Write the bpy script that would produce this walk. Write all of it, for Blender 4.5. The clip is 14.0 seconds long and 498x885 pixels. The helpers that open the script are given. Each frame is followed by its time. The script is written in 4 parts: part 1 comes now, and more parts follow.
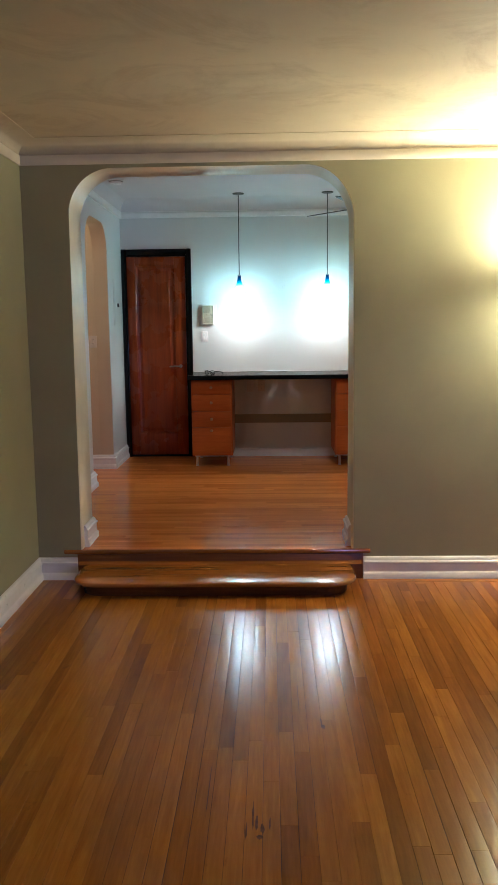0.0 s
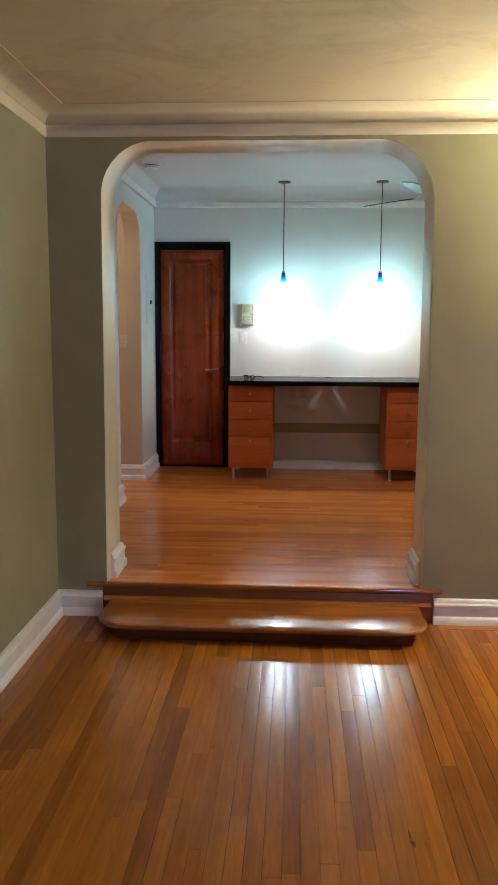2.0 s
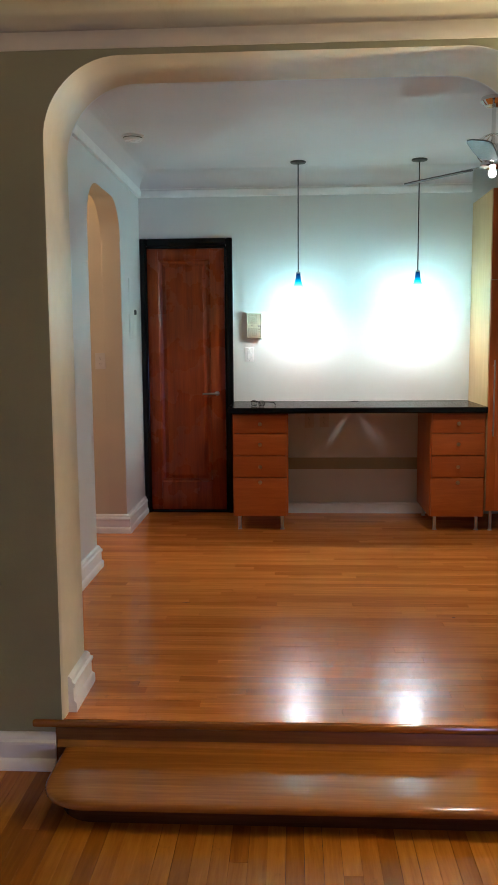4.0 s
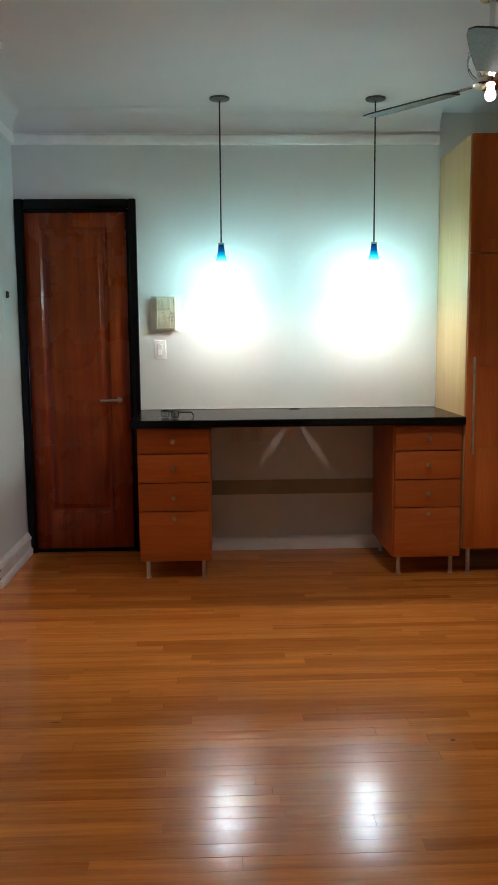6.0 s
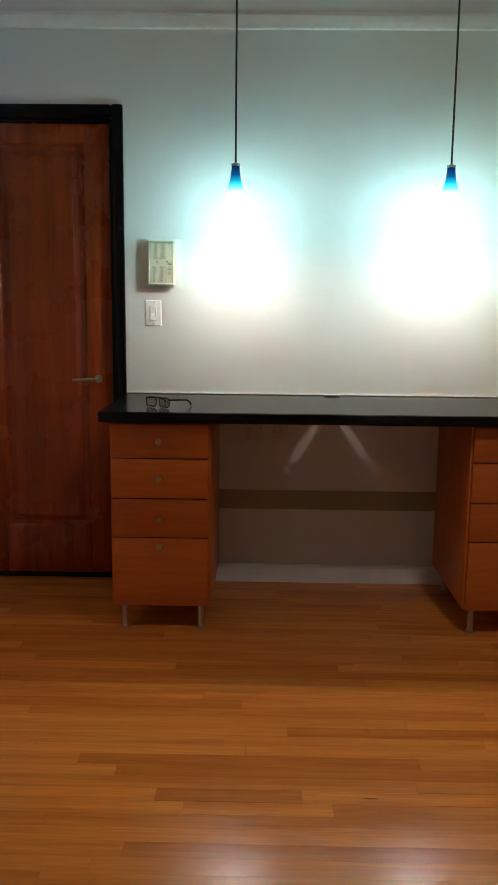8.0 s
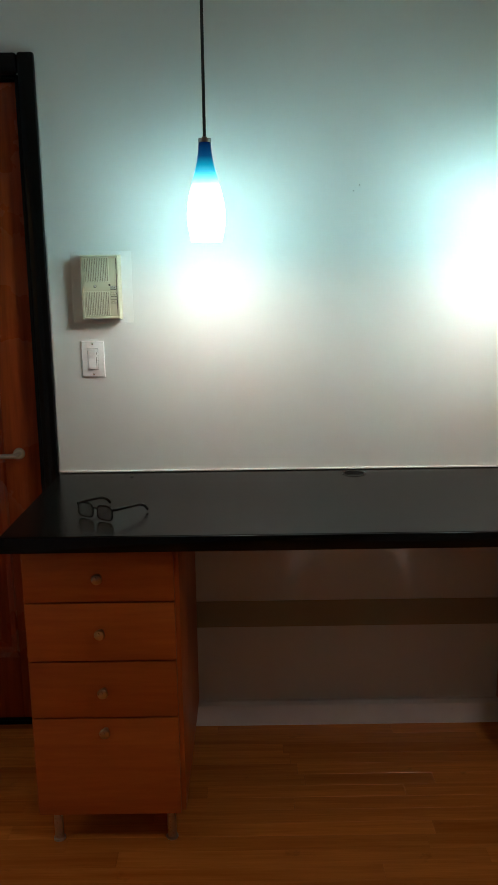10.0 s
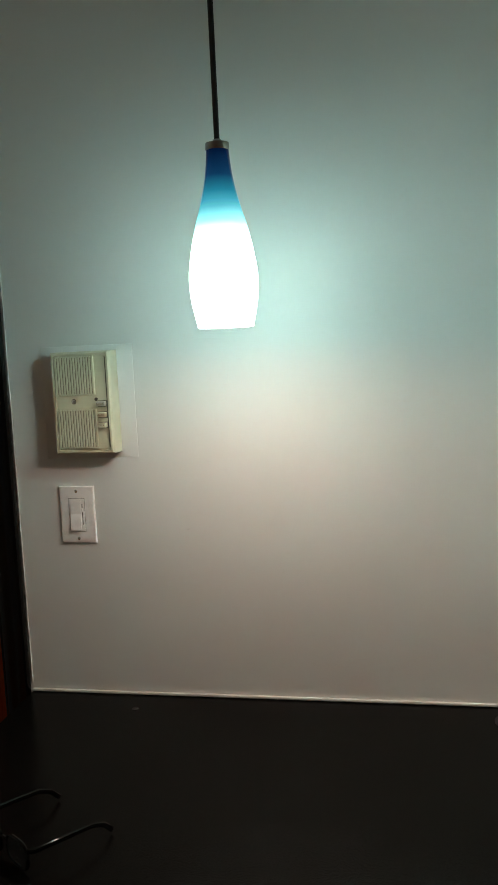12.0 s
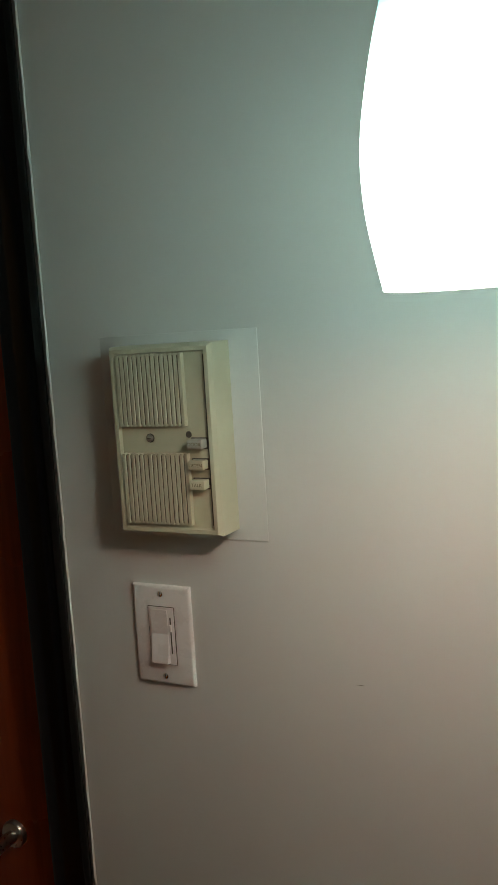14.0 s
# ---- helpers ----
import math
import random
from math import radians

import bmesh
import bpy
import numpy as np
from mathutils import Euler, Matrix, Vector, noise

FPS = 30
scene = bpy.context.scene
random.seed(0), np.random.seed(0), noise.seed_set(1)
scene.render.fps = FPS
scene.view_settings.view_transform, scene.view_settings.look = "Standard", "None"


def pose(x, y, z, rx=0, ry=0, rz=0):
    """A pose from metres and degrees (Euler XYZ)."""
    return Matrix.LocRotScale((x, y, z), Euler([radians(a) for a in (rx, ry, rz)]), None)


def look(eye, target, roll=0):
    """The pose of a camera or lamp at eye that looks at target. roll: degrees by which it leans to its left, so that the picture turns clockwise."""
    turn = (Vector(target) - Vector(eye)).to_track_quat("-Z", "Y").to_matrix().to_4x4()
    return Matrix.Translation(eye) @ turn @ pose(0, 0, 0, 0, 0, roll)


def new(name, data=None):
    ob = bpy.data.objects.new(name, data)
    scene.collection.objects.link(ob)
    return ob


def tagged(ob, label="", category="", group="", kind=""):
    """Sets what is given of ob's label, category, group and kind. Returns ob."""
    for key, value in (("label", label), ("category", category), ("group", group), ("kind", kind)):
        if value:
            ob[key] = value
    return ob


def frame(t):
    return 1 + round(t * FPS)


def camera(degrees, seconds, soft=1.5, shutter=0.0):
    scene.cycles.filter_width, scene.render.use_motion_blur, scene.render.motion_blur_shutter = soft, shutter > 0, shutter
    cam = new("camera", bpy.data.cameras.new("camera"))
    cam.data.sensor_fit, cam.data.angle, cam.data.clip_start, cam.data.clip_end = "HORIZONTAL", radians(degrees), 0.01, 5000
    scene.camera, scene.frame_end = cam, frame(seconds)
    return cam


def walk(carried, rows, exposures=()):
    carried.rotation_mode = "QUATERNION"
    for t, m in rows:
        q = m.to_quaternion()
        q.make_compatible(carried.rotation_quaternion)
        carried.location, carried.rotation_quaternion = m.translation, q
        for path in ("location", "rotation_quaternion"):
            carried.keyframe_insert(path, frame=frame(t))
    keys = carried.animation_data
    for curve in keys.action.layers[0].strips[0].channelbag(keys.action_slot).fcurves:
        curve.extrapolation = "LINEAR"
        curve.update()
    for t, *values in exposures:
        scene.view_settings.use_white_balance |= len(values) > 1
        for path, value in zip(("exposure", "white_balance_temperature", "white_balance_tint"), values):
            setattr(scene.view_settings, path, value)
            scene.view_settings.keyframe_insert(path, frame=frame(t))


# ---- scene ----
cam = camera(34.3, 14.0)
PATH = [
    (0, (0.174, 0.016, 1.386), (0.119, 1.995, 1.101), -0.7),
    (0.5, (0.181, 0.126, 1.344), (0.076, 2.104, 1.067), -0.3),
    (1, (0.076, 0.189, 1.382), (0.02, 2.168, 1.1), -0.2),
    (1.5, (0.045, 0.393, 1.372), (-0.037, 2.372, 1.092), -0.2),
    (2, (-0.014, 0.709, 1.394), (-0.126, 2.686, 1.109), 0.3),
    (2.5, (-0.076, 1.074, 1.398), (-0.197, 3.05, 1.116), -0.3),
    (5, (-0.204, 2.87, 1.348), (-0.272, 4.856, 1.124), -0.8),
    (5.5, (-0.152, 3.225, 1.388), (-0.152, 5.209, 1.134), -0.6),
    (6, (-0.148, 3.551, 1.358), (-0.08, 5.533, 1.099), -0.5),
    (6.5, (-0.097, 3.887, 1.375), (-0.021, 5.865, 1.091), -0.3),
    (7, (-0.094, 4.232, 1.361), (-0.035, 6.209, 1.062), -0.5),
    (7.5, (-0.009, 4.567, 1.339), (0.032, 6.543, 1.033), 0.1),
    (8, (-0.008, 4.852, 1.314), (-0.042, 6.824, 0.984), 0.6),
    (10.5, (-0.028, 6.347, 1.564), (-0.029, 8.307, 1.166), -1.1),
    (11, (-0.003, 6.642, 1.574), (-0.027, 8.625, 1.313), -1.8),
    (11.5, (0.07, 6.898, 1.592), (-0.103, 8.872, 1.32), -1.9),
    (12, (0.123, 7.128, 1.596), (-0.253, 9.079, 1.368), -2.7),
    (12.5, (0.11, 7.37, 1.612), (-0.37, 9.297, 1.373), -2.9),
    (13, (0.093, 7.557, 1.62), (-0.626, 9.409, 1.391), -2.4),
    (13.5, (0.003, 7.722, 1.632), (-0.78, 9.547, 1.396), -3.8),
    (14, (-0.06, 7.879, 1.613), (-0.886, 9.681, 1.347), -3.4),
]
EXPOSURES = [
    (0.0, 0.9, 5700, 9), (0.5, 1.34, 5700, 9), (1.2, 1.15, 5750, 9), (2.5, 1.1, 5850, 9), (5.0, 0.95, 6050, 8), (6.5, 0.68, 6180, 6), (8.0, 0.58, 6280, 6),
    (10.5, -0.1, 6380, 8), (11.0, -0.2, 6550, 9), (12.0, -0.66, 7000, 13), (12.5, -0.74, 7250, 15), (13.5, -0.86, 7500, 17), (14.0, -1.28, 7500, 17)]
walk(cam, [(t, look(eye, target, roll)) for t, eye, target, roll in PATH], EXPOSURES)

# ---------------------------------------------------------------- world and lamps
world = bpy.data.worlds.new("world")
scene.world = world
world.use_nodes = True
world.node_tree.nodes["Background"].inputs[0].default_value = (0.02, 0.022, 0.03, 1)
world.node_tree.nodes["Background"].inputs[1].default_value = 0.2

BULB_W, SCONCE_UP, SCONCE_DOWN, FAN_W, GLASS_E, GLASS_WEAK, HALL_W, COOL_FILL_W = 2.25, 1120.0, 310.0, 17.0, 45.0, 35.0, 7.0, 75.0


def point_lamp(name, at, watts, colour, radius):
    data = bpy.data.lights.new(name, "POINT")
    data.energy, data.color, data.shadow_soft_size = watts, colour, radius
    ob = new(name, data)
    ob.location = at
    return ob


FAN = (0.93, 6.85)
PENDANTS = ((-0.135, 8.328), (0.753, 8.328))
SCONCE = (1.90, 4.80, 1.66)
for px, py in PENDANTS:
    # light from the open lower end of each glass
    mouth = bpy.data.lights.new("pendant_mouth", "AREA")
    mouth.shape, mouth.size, mouth.energy, mouth.color = "DISK", 0.07, BULB_W, (1.0, 0.58, 0.46)
    new("pendant_mouth", mouth).matrix_world = look((px, py, 1.634), (px, py, 0.0))
down = bpy.data.lights.new("fan_downlight", "SPOT")
down.energy, down.color, down.shadow_soft_size, down.spot_size, down.spot_blend = FAN_W, (1.0, 0.92, 0.86), 0.06, radians(116), 0.6
new("fan_downlight", down).matrix_world = look((FAN[0], FAN[1], 2.19), (FAN[0], FAN[1], 0.0))
# unseen warm lamp, added to brighten the hall
point_lamp("hall_fill", (-2.5, 7.3, 2.2), HALL_W, (1.0, 0.78, 0.5), 0.06)

# unseen blue fill lamp, added behind the camera to tint the arch wall
cool_fill = bpy.data.lights.new("added_cool_fill", "AREA")
cool_fill.shape, cool_fill.size, cool_fill.size_y, cool_fill.energy, cool_fill.color = "RECTANGLE", 1.5, 1.2, COOL_FILL_W, (0.42, 0.44, 1.0)
new("added_cool_fill", cool_fill).matrix_world = look((5.0, -5.995, 0.95), (1.0, 4.9, 0.0))


# ---------------------------------------------------------------- materials
def material(name):
    m = bpy.data.materials.new(name)
    m.use_nodes = True
    return m, m.node_tree, m.node_tree.nodes["Principled BSDF"]


def link(nt, a, b):
    nt.links.new(a, b)


def noise_node(nt, vec, scale, detail=4.0, rough=0.55):
    n = nt.nodes.new("ShaderNodeTexNoise")
    n.inputs["Scale"].default_value, n.inputs["Detail"].default_value, n.inputs["Roughness"].default_value = scale, detail, rough
    link(nt, vec, n.inputs["Vector"])
    return n


def ramp(nt, fac, stops):
    r = nt.nodes.new("ShaderNodeValToRGB")
    while len(r.color_ramp.elements) < len(stops):
        r.color_ramp.elements.new(0.5)
    for e, (p, c) in zip(r.color_ramp.elements, stops):
        e.position, e.color = p, (c if len(c) == 4 else (*c, 1))
    link(nt, fac, r.inputs[0])
    return r


def mix(nt, kind, fac, a, b):
    n = nt.nodes.new("ShaderNodeMixRGB")
    n.blend_type = kind
    if isinstance(fac, float):
        n.inputs[0].default_value = fac
    else:
        link(nt, fac, n.inputs[0])
    for i, v in ((1, a), (2, b)):
        if isinstance(v, tuple):
            n.inputs[i].default_value = (*v, 1)
        else:
            link(nt, v, n.inputs[i])
    return n.outputs[0]


def bump(nt, bsdf, height, strength, distance):
    b = nt.nodes.new("ShaderNodeBump")
    b.inputs["Strength"].default_value, b.inputs["Distance"].default_value = strength, distance
    link(nt, height, b.inputs["Height"])
    link(nt, b.outputs[0], bsdf.inputs["Normal"])


def plaster(name, base, rough=0.55, blotch=0.06, relief=0.0015, coarse=2.0, fine=90.0, stain=None):
    """Painted plaster: large tonal drift, roller stipple, faint trowel relief."""
    m, nt, b = material(name)
    co = nt.nodes.new("ShaderNodeTexCoord").outputs["Object"]
    big, small = noise_node(nt, co, coarse, 5), noise_node(nt, co, fine, 3)
    hi = tuple(min(1, c * (1 + blotch)) for c in base)
    lo = tuple(c * (1 - blotch) for c in base)
    col = ramp(nt, big.outputs[0], [(0.35, lo), (0.65, hi)]).outputs[0]
    if stain:
        swirl = noise_node(nt, co, 1.6, 8, 0.7)
        swirl.inputs["Distortion"].default_value = 1.6
        mask = ramp(nt, swirl.outputs[0], [(0.5, (0, 0, 0)), (0.7, (1, 1, 1))]).outputs[0]
        col = mix(nt, "MIX", mask, col, stain)
    link(nt, col, b.inputs["Base Color"])
    b.inputs["Roughness"].default_value = rough
    h = mix(nt, "ADD", 0.5, small.outputs[0], noise_node(nt, co, coarse * 5, 4).outputs[0])
    bump(nt, b, h, 0.5, relief)
    return m


def wood(name, light, dark, grain=(1.2, 26.0, 26.0), rough=(0.25, 0.4), spread=0.35, source="object", coat=0.0, relief=0.0004, turn=(0, 0, 0), specks=0.0, spec=0.4, crown=0.0, warp=0.6):
    """Varnished wood with its grain along local x; source tells pieces apart: object, island or none."""
    m, nt, b = material(name)
    co = nt.nodes.new("ShaderNodeTexCoord").outputs["Object"]
    if source == "object":
        rnd = nt.nodes.new("ShaderNodeObjectInfo").outputs["Random"]
    else:
        rnd = nt.nodes.new("ShaderNodeNewGeometry").outputs["Random Per Island"]
    shift = nt.nodes.new("ShaderNodeVectorMath")
    shift.operation = "MULTIPLY_ADD"
    comb = nt.nodes.new("ShaderNodeCombineXYZ")
    for i in range(3):
        link(nt, rnd, comb.inputs[i])
    link(nt, comb.outputs[0], shift.inputs[0])
    shift.inputs[1].default_value = (37.0, 53.0, 71.0) if source != "none" else (0, 0, 0)
    link(nt, co, shift.inputs[2])
    mp = nt.nodes.new("ShaderNodeMapping")
    mp.inputs["Scale"].default_value = grain
    mp.inputs["Rotation"].default_value = turn
    link(nt, shift.outputs[0], mp.inputs["Vector"])
    g1 = noise_node(nt, mp.outputs[0], 1.0, 6, 0.62)
    g1.inputs["Distortion"].default_value = warp
    g2 = noise_node(nt, mp.outputs[0], 5.0, 4, 0.6)
    fac = mix(nt, "MIX", 0.35, g1.outputs[0], g2.outputs[0])
    mid = tuple((a + c) / 2 for a, c in zip(light, dark))
    col = ramp(nt, fac, [(0.32, dark), (0.5, mid), (0.66, light)]).outputs[0]
    if source != "none":
        wob = nt.nodes.new("ShaderNodeTexWhiteNoise")
        wob.noise_dimensions = "1D"
        link(nt, rnd, wob.inputs["W"])
        tone = ramp(nt, wob.outputs["Value"], [(0.0, (1 - spread, 1 - spread * 1.25, 1 - spread * 1.5)), (0.55, (1, 1, 1)), (1.0, (1 + spread * 0.45, 1 + spread * 0.5, 1 + spread * 0.45))]).outputs[0]
        col = mix(nt, "MULTIPLY", 1.0, col, tone)
    wear = noise_node(nt, co, 3.0, 5)
    if specks:
        dirt = ramp(nt, noise_node(nt, shift.outputs[0], 9.0, 7, 0.7).outputs[0], [(0.64, (0, 0, 0)), (0.76, (specks, specks, specks))]).outputs[0]
        col = mix(nt, "MIX", dirt, col, (0.035, 0.016, 0.008))
    link(nt, col, b.inputs["Base Color"])
    rr = ramp(nt, wear.outputs[0], [(0.3, (rough[0],) * 3), (0.7, (rough[1],) * 3)]).outputs[0]
    link(nt, rr, b.inputs["Roughness"])
    b.inputs["Coat Weight"].default_value = coat
    b.inputs["Specular IOR Level"].default_value = spec
    b.inputs["Coat Roughness"].default_value = 0.12
    h = mix(nt, "ADD", 0.6, fac, noise_node(nt, co, 7.0, 2).outputs[0])
    if crown:
        # boards are slightly cupped across their width
        sep = nt.nodes.new("ShaderNodeSeparateXYZ")
        link(nt, co, sep.inputs[0])
        sq = nt.nodes.new("ShaderNodeMath")
        sq.operation = "MULTIPLY"
        link(nt, sep.outputs[1], sq.inputs[0])
        link(nt, sep.outputs[1], sq.inputs[1])
        cup = nt.nodes.new("ShaderNodeMath")
        cup.operation = "MULTIPLY_ADD"
        link(nt, sq.outputs[0], cup.inputs[0])
        cup.inputs[1].default_value = -crown / relief
        link(nt, h, cup.inputs[2])
        h = cup.outputs[0]
    bump(nt, b, h, 0.5, relief)
    return m


def plain(name, base, rough=0.4, metal=0.0, drift=0.12, scale=14.0, relief=0.0, spec=0.5):
    m, nt, b = material(name)
    co = nt.nodes.new("ShaderNodeTexCoord").outputs["Object"]
    n = noise_node(nt, co, scale, 5)
    col = ramp(nt, n.outputs[0], [(0.3, tuple(c * (1 - drift) for c in base)), (0.7, tuple(min(1, c * (1 + drift)) for c in base))]).outputs[0]
    link(nt, col, b.inputs["Base Color"])
    rr = ramp(nt, noise_node(nt, co, scale * 3, 4).outputs[0], [(0.3, (rough * 0.85,) * 3), (0.7, (min(1, rough * 1.2),) * 3)]).outputs[0]
    link(nt, rr, b.inputs["Roughness"])
    b.inputs["Metallic"].default_value = metal
    b.inputs["Specular IOR Level"].default_value = spec
    if relief:
        bump(nt, b, noise_node(nt, co, scale * 8, 3).outputs[0], 0.5, relief)
    return m


def lit_glass(name, strength):
    """Cased glass shade lit from within: blue neck, fading to white."""
    m, nt, b = material(name)
    co = nt.nodes.new("ShaderNodeTexCoord").outputs["Object"]
    sep = nt.nodes.new("ShaderNodeSeparateXYZ")
    link(nt, co, sep.inputs[0])
    mr = nt.nodes.new("ShaderNodeMapRange")
    mr.inputs[1].default_value, mr.inputs[2].default_value = -0.262, 0.0
    link(nt, sep.outputs[2], mr.inputs[0])
    base = ramp(nt, mr.outputs[0], [(0.0, (0.85, 0.9, 0.9)), (0.6, (0.7, 0.9, 0.93)), (0.72, (0.003, 0.04, 0.07)), (1.0, (0.001, 0.003, 0.02))]).outputs[0]
    link(nt, base, b.inputs["Base Color"])
    glow = ramp(nt, mr.outputs[0], [(0.0, (0.68, 1.0, 0.97)), (0.46, (0.54, 0.99, 0.98)), (0.54, (0.07, 0.17, 0.175)), (0.60, (0.016, 0.062, 0.068)), (0.68, (0.003, 0.024, 0.031)), (0.77, (0.0003, 0.0095, 0.0150)), (0.86, (0.0001, 0.0016, 0.0046)), (1.0, (0.0, 0.0002, 0.0012))]).outputs[0]
    link(nt, glow, b.inputs["Emission Color"])
    b.inputs["Emission Strength"].default_value = strength
    b.inputs["Roughness"].default_value = 0.12
    b.inputs["Specular IOR Level"].default_value = 0.2
    return m


M = {}
M["white_wall"] = plaster("white_wall_paint", (0.74, 0.745, 0.72), 0.5, 0.025, 0.0003, 1.4, 160.0)
M["olive_wall"] = plaster("olive_wall_paint", (0.35, 0.340, 0.195), 0.5, 0.05, 0.0012, 2.2, 120.0)
M["tan_wall"] = plaster("tan_wall_paint", (0.62, 0.52, 0.37), 0.55, 0.03, 0.001, 2.0, 120.0)
M["cream_ceiling"] = plaster("cream_ceiling_plaster", (0.57, 0.505, 0.345), 0.7, 0.08, 0.0014, 1.3, 40.0, stain=(0.46, 0.39, 0.25))
M["white_ceiling"] = plaster("white_ceiling_plaster", (0.74, 0.71, 0.71), 0.65, 0.03, 0.002, 1.2, 60.0)
M["trim"] = plain("white_trim_enamel", (0.86, 0.85, 0.83), 0.32, 0, 0.05, 9.0, 0.0006)
M["cream_trim"] = plain("cream_cornice_paint", (0.72, 0.66, 0.5), 0.45, 0, 0.05, 7.0, 0.0006)
M["oak"] = wood("oak_strip_floor", (0.76, 0.258, 0.050), (0.50, 0.142, 0.022), (1.3, 28, 28), (0.15, 0.23), 0.24, "object", 0.0, 0.0003, specks=0.4, crown=0.35)
M["oak_rest"] = wood("oak_strip_floor_rest", (0.76, 0.258, 0.050), (0.50, 0.142, 0.022), (1.3, 28, 28), (0.15, 0.23), 0.24, "island", 0.0, 0.0003, specks=0.5)
M["amber"] = wood("amber_oak_strip_floor", (0.45, 0.172, 0.019), (0.27, 0.090, 0.0088), (1.6, 20, 20), (0.16, 0.23), 0.33, "object", 0.0, 0.0003, specks=0.5, crown=0.7)
M["amber_rest"] = wood("amber_oak_strip_floor_rest", (0.45, 0.172, 0.019), (0.27, 0.090, 0.0088), (1.6, 20, 20), (0.16, 0.23), 0.33, "island", 0.0, 0.0003, specks=0.6)
M["step_wood"] = wood("varnished_step_oak", (0.42, 0.155, 0.026), (0.24, 0.078, 0.013), (1.0, 22, 22), (0.07, 0.12), 0.2, "none", 0.5)
# upper riser: step oak in a darker colour, rougher and without the coat
M["riser_oak"] = wood("darker_dull_riser_oak", (0.26, 0.092, 0.017), (0.14, 0.044, 0.009), (1.0, 22, 22), (0.34, 0.46), 0.2, "none", 0.0)
# kick board: step oak darkened to paint in the shade under the tread
M["shaded_oak"] = wood("shade_darkened_kick_board", (0.13, 0.045, 0.012), (0.07, 0.022, 0.006), (1.0, 22, 22), (0.16, 0.26), 0.2, "none", 0.2)
M["gap"] = plain("dark_joint", (0.045, 0.02, 0.009), 0.8)
M["door_wood"] = wood("red_mahogany_door", (0.35, 0.055, 0.008), (0.16, 0.021, 0.003), (16, 16, 1.0), (0.25, 0.30), 0.2, "none", 0.1, 0.00005, spec=0.3, warp=0.1)
M["cherry"] = wood("cherry_veneer", (0.55, 0.140, 0.026), (0.40, 0.088, 0.015), (1.6, 18, 18), (0.3, 0.4), 0.16, "object", 0.0, spec=0.25)
M["cherry_up"] = wood("cherry_veneer_upright", (0.55, 0.140, 0.026), (0.40, 0.088, 0.015), (18, 18, 1.6), (0.3, 0.4), 0.16, "object", 0.0, spec=0.25)
M["birch"] = wood("pale_birch_veneer", (0.58, 0.39, 0.19), (0.47, 0.30, 0.135), (24, 24, 1.2), (0.35, 0.45), 0.1, "none")
M["black_gloss"] = plain("black_enamel", (0.003, 0.003, 0.0027), 0.13, 0, 0.3, 8.0, 0.0004, spec=0.2)
M["counter"] = plain("black_laminate", (0.005, 0.005, 0.0045), 0.2, 0, 0.5, 420.0, 0.0001, spec=0.055)
M["steel"] = plain("brushed_steel", (0.55, 0.52, 0.47), 0.3, 1.0, 0.1, 60.0)
M["gunmetal"] = plain("dark_brushed_steel", (0.26, 0.26, 0.25), 0.34, 1.0, 0.1, 60.0)
M["chrome"] = plain("chrome", (0.75, 0.75, 0.74), 0.1, 1.0, 0.05, 30.0)
M["knob"] = plain("antique_brass", (0.55, 0.40, 0.24), 0.3, 1.0, 0.1, 60.0)
M["dark_metal"] = plain("dark_bronze_metal", (0.10, 0.10, 0.09), 0.4, 0.6, 0.1, 20.0)
M["cord"] = plain("black_cord", (0.012, 0.012, 0.012), 0.6)
M["ivory"] = plain("aged_ivory_plastic", (0.60, 0.57, 0.42), 0.42, 0, 0.06, 20.0)
M["ivory_dark"] = plain("darkened_ivory_plastic", (0.17, 0.15, 0.10), 0.5, 0, 0.08, 20.0)
M["white_plastic"] = plain("white_plastic", (0.88, 0.845, 0.83), 0.28, 0, 0.03, 20.0)
M["cream_plastic"] = plain("cream_plastic", (0.66, 0.60, 0.53), 0.4, 0, 0.04, 20.0)
M["ink"] = plain("dark_detail", (0.09, 0.08, 0.06), 0.6)
M["faded_print"] = plain("faded_brown_print", (0.16, 0.13, 0.07), 0.6)
M["grey_button"] = plain("grey_plastic", (0.46, 0.45, 0.40), 0.45, 0, 0.06, 20.0)
M["old_paint"] = plaster("old_olive_paint", (0.36, 0.32, 0.21), 0.6, 0.05, 0.0008, 3.0, 120.0)
M["blade"] = plain("walnut_fan_blade", (0.04, 0.03, 0.024), 0.45, 0, 0.2, 30.0)
M["glass_shade"] = lit_glass("lit_pendant_glass", GLASS_WEAK)
M["glass_shade_bright"] = lit_glass("brightly_lit_pendant_glass", GLASS_E)


def emitter(name, colour, strength):
    m, nt, b = material(name)
    b.inputs["Emission Color"].default_value = (*colour, 1)
    b.inputs["Emission Strength"].default_value = strength
    b.inputs["Base Color"].default_value = (0.8, 0.8, 0.8, 1)
    return m


M["linen"] = plain("cream_linen", (0.7, 0.62, 0.45), 0.8, 0, 0.08, 60.0)
M["lamp_up"] = emitter("frosted_upper_bulb", (1.0, 0.85, 0.57), SCONCE_UP)
M["lamp_down"] = emitter("frosted_lower_bulb", (1.0, 0.85, 0.57), SCONCE_DOWN)
M["fan_bulb"] = emitter("fan_bulb_glass", (1.0, 0.92, 0.82), 4.0)
lens_mat, lens_nt, lens_b = material("spectacle_lens")
lens_b.inputs["Transmission Weight"].default_value = 1.0
lens_b.inputs["Roughness"].default_value = 0.02
lens_b.inputs["IOR"].default_value = 1.3
M["lens"] = lens_mat


# ---------------------------------------------------------------- mesh helpers
def smooth_by_angle(me, angle=40):
    me.shade_smooth()
    me.set_sharp_from_angle(angle=radians(angle))


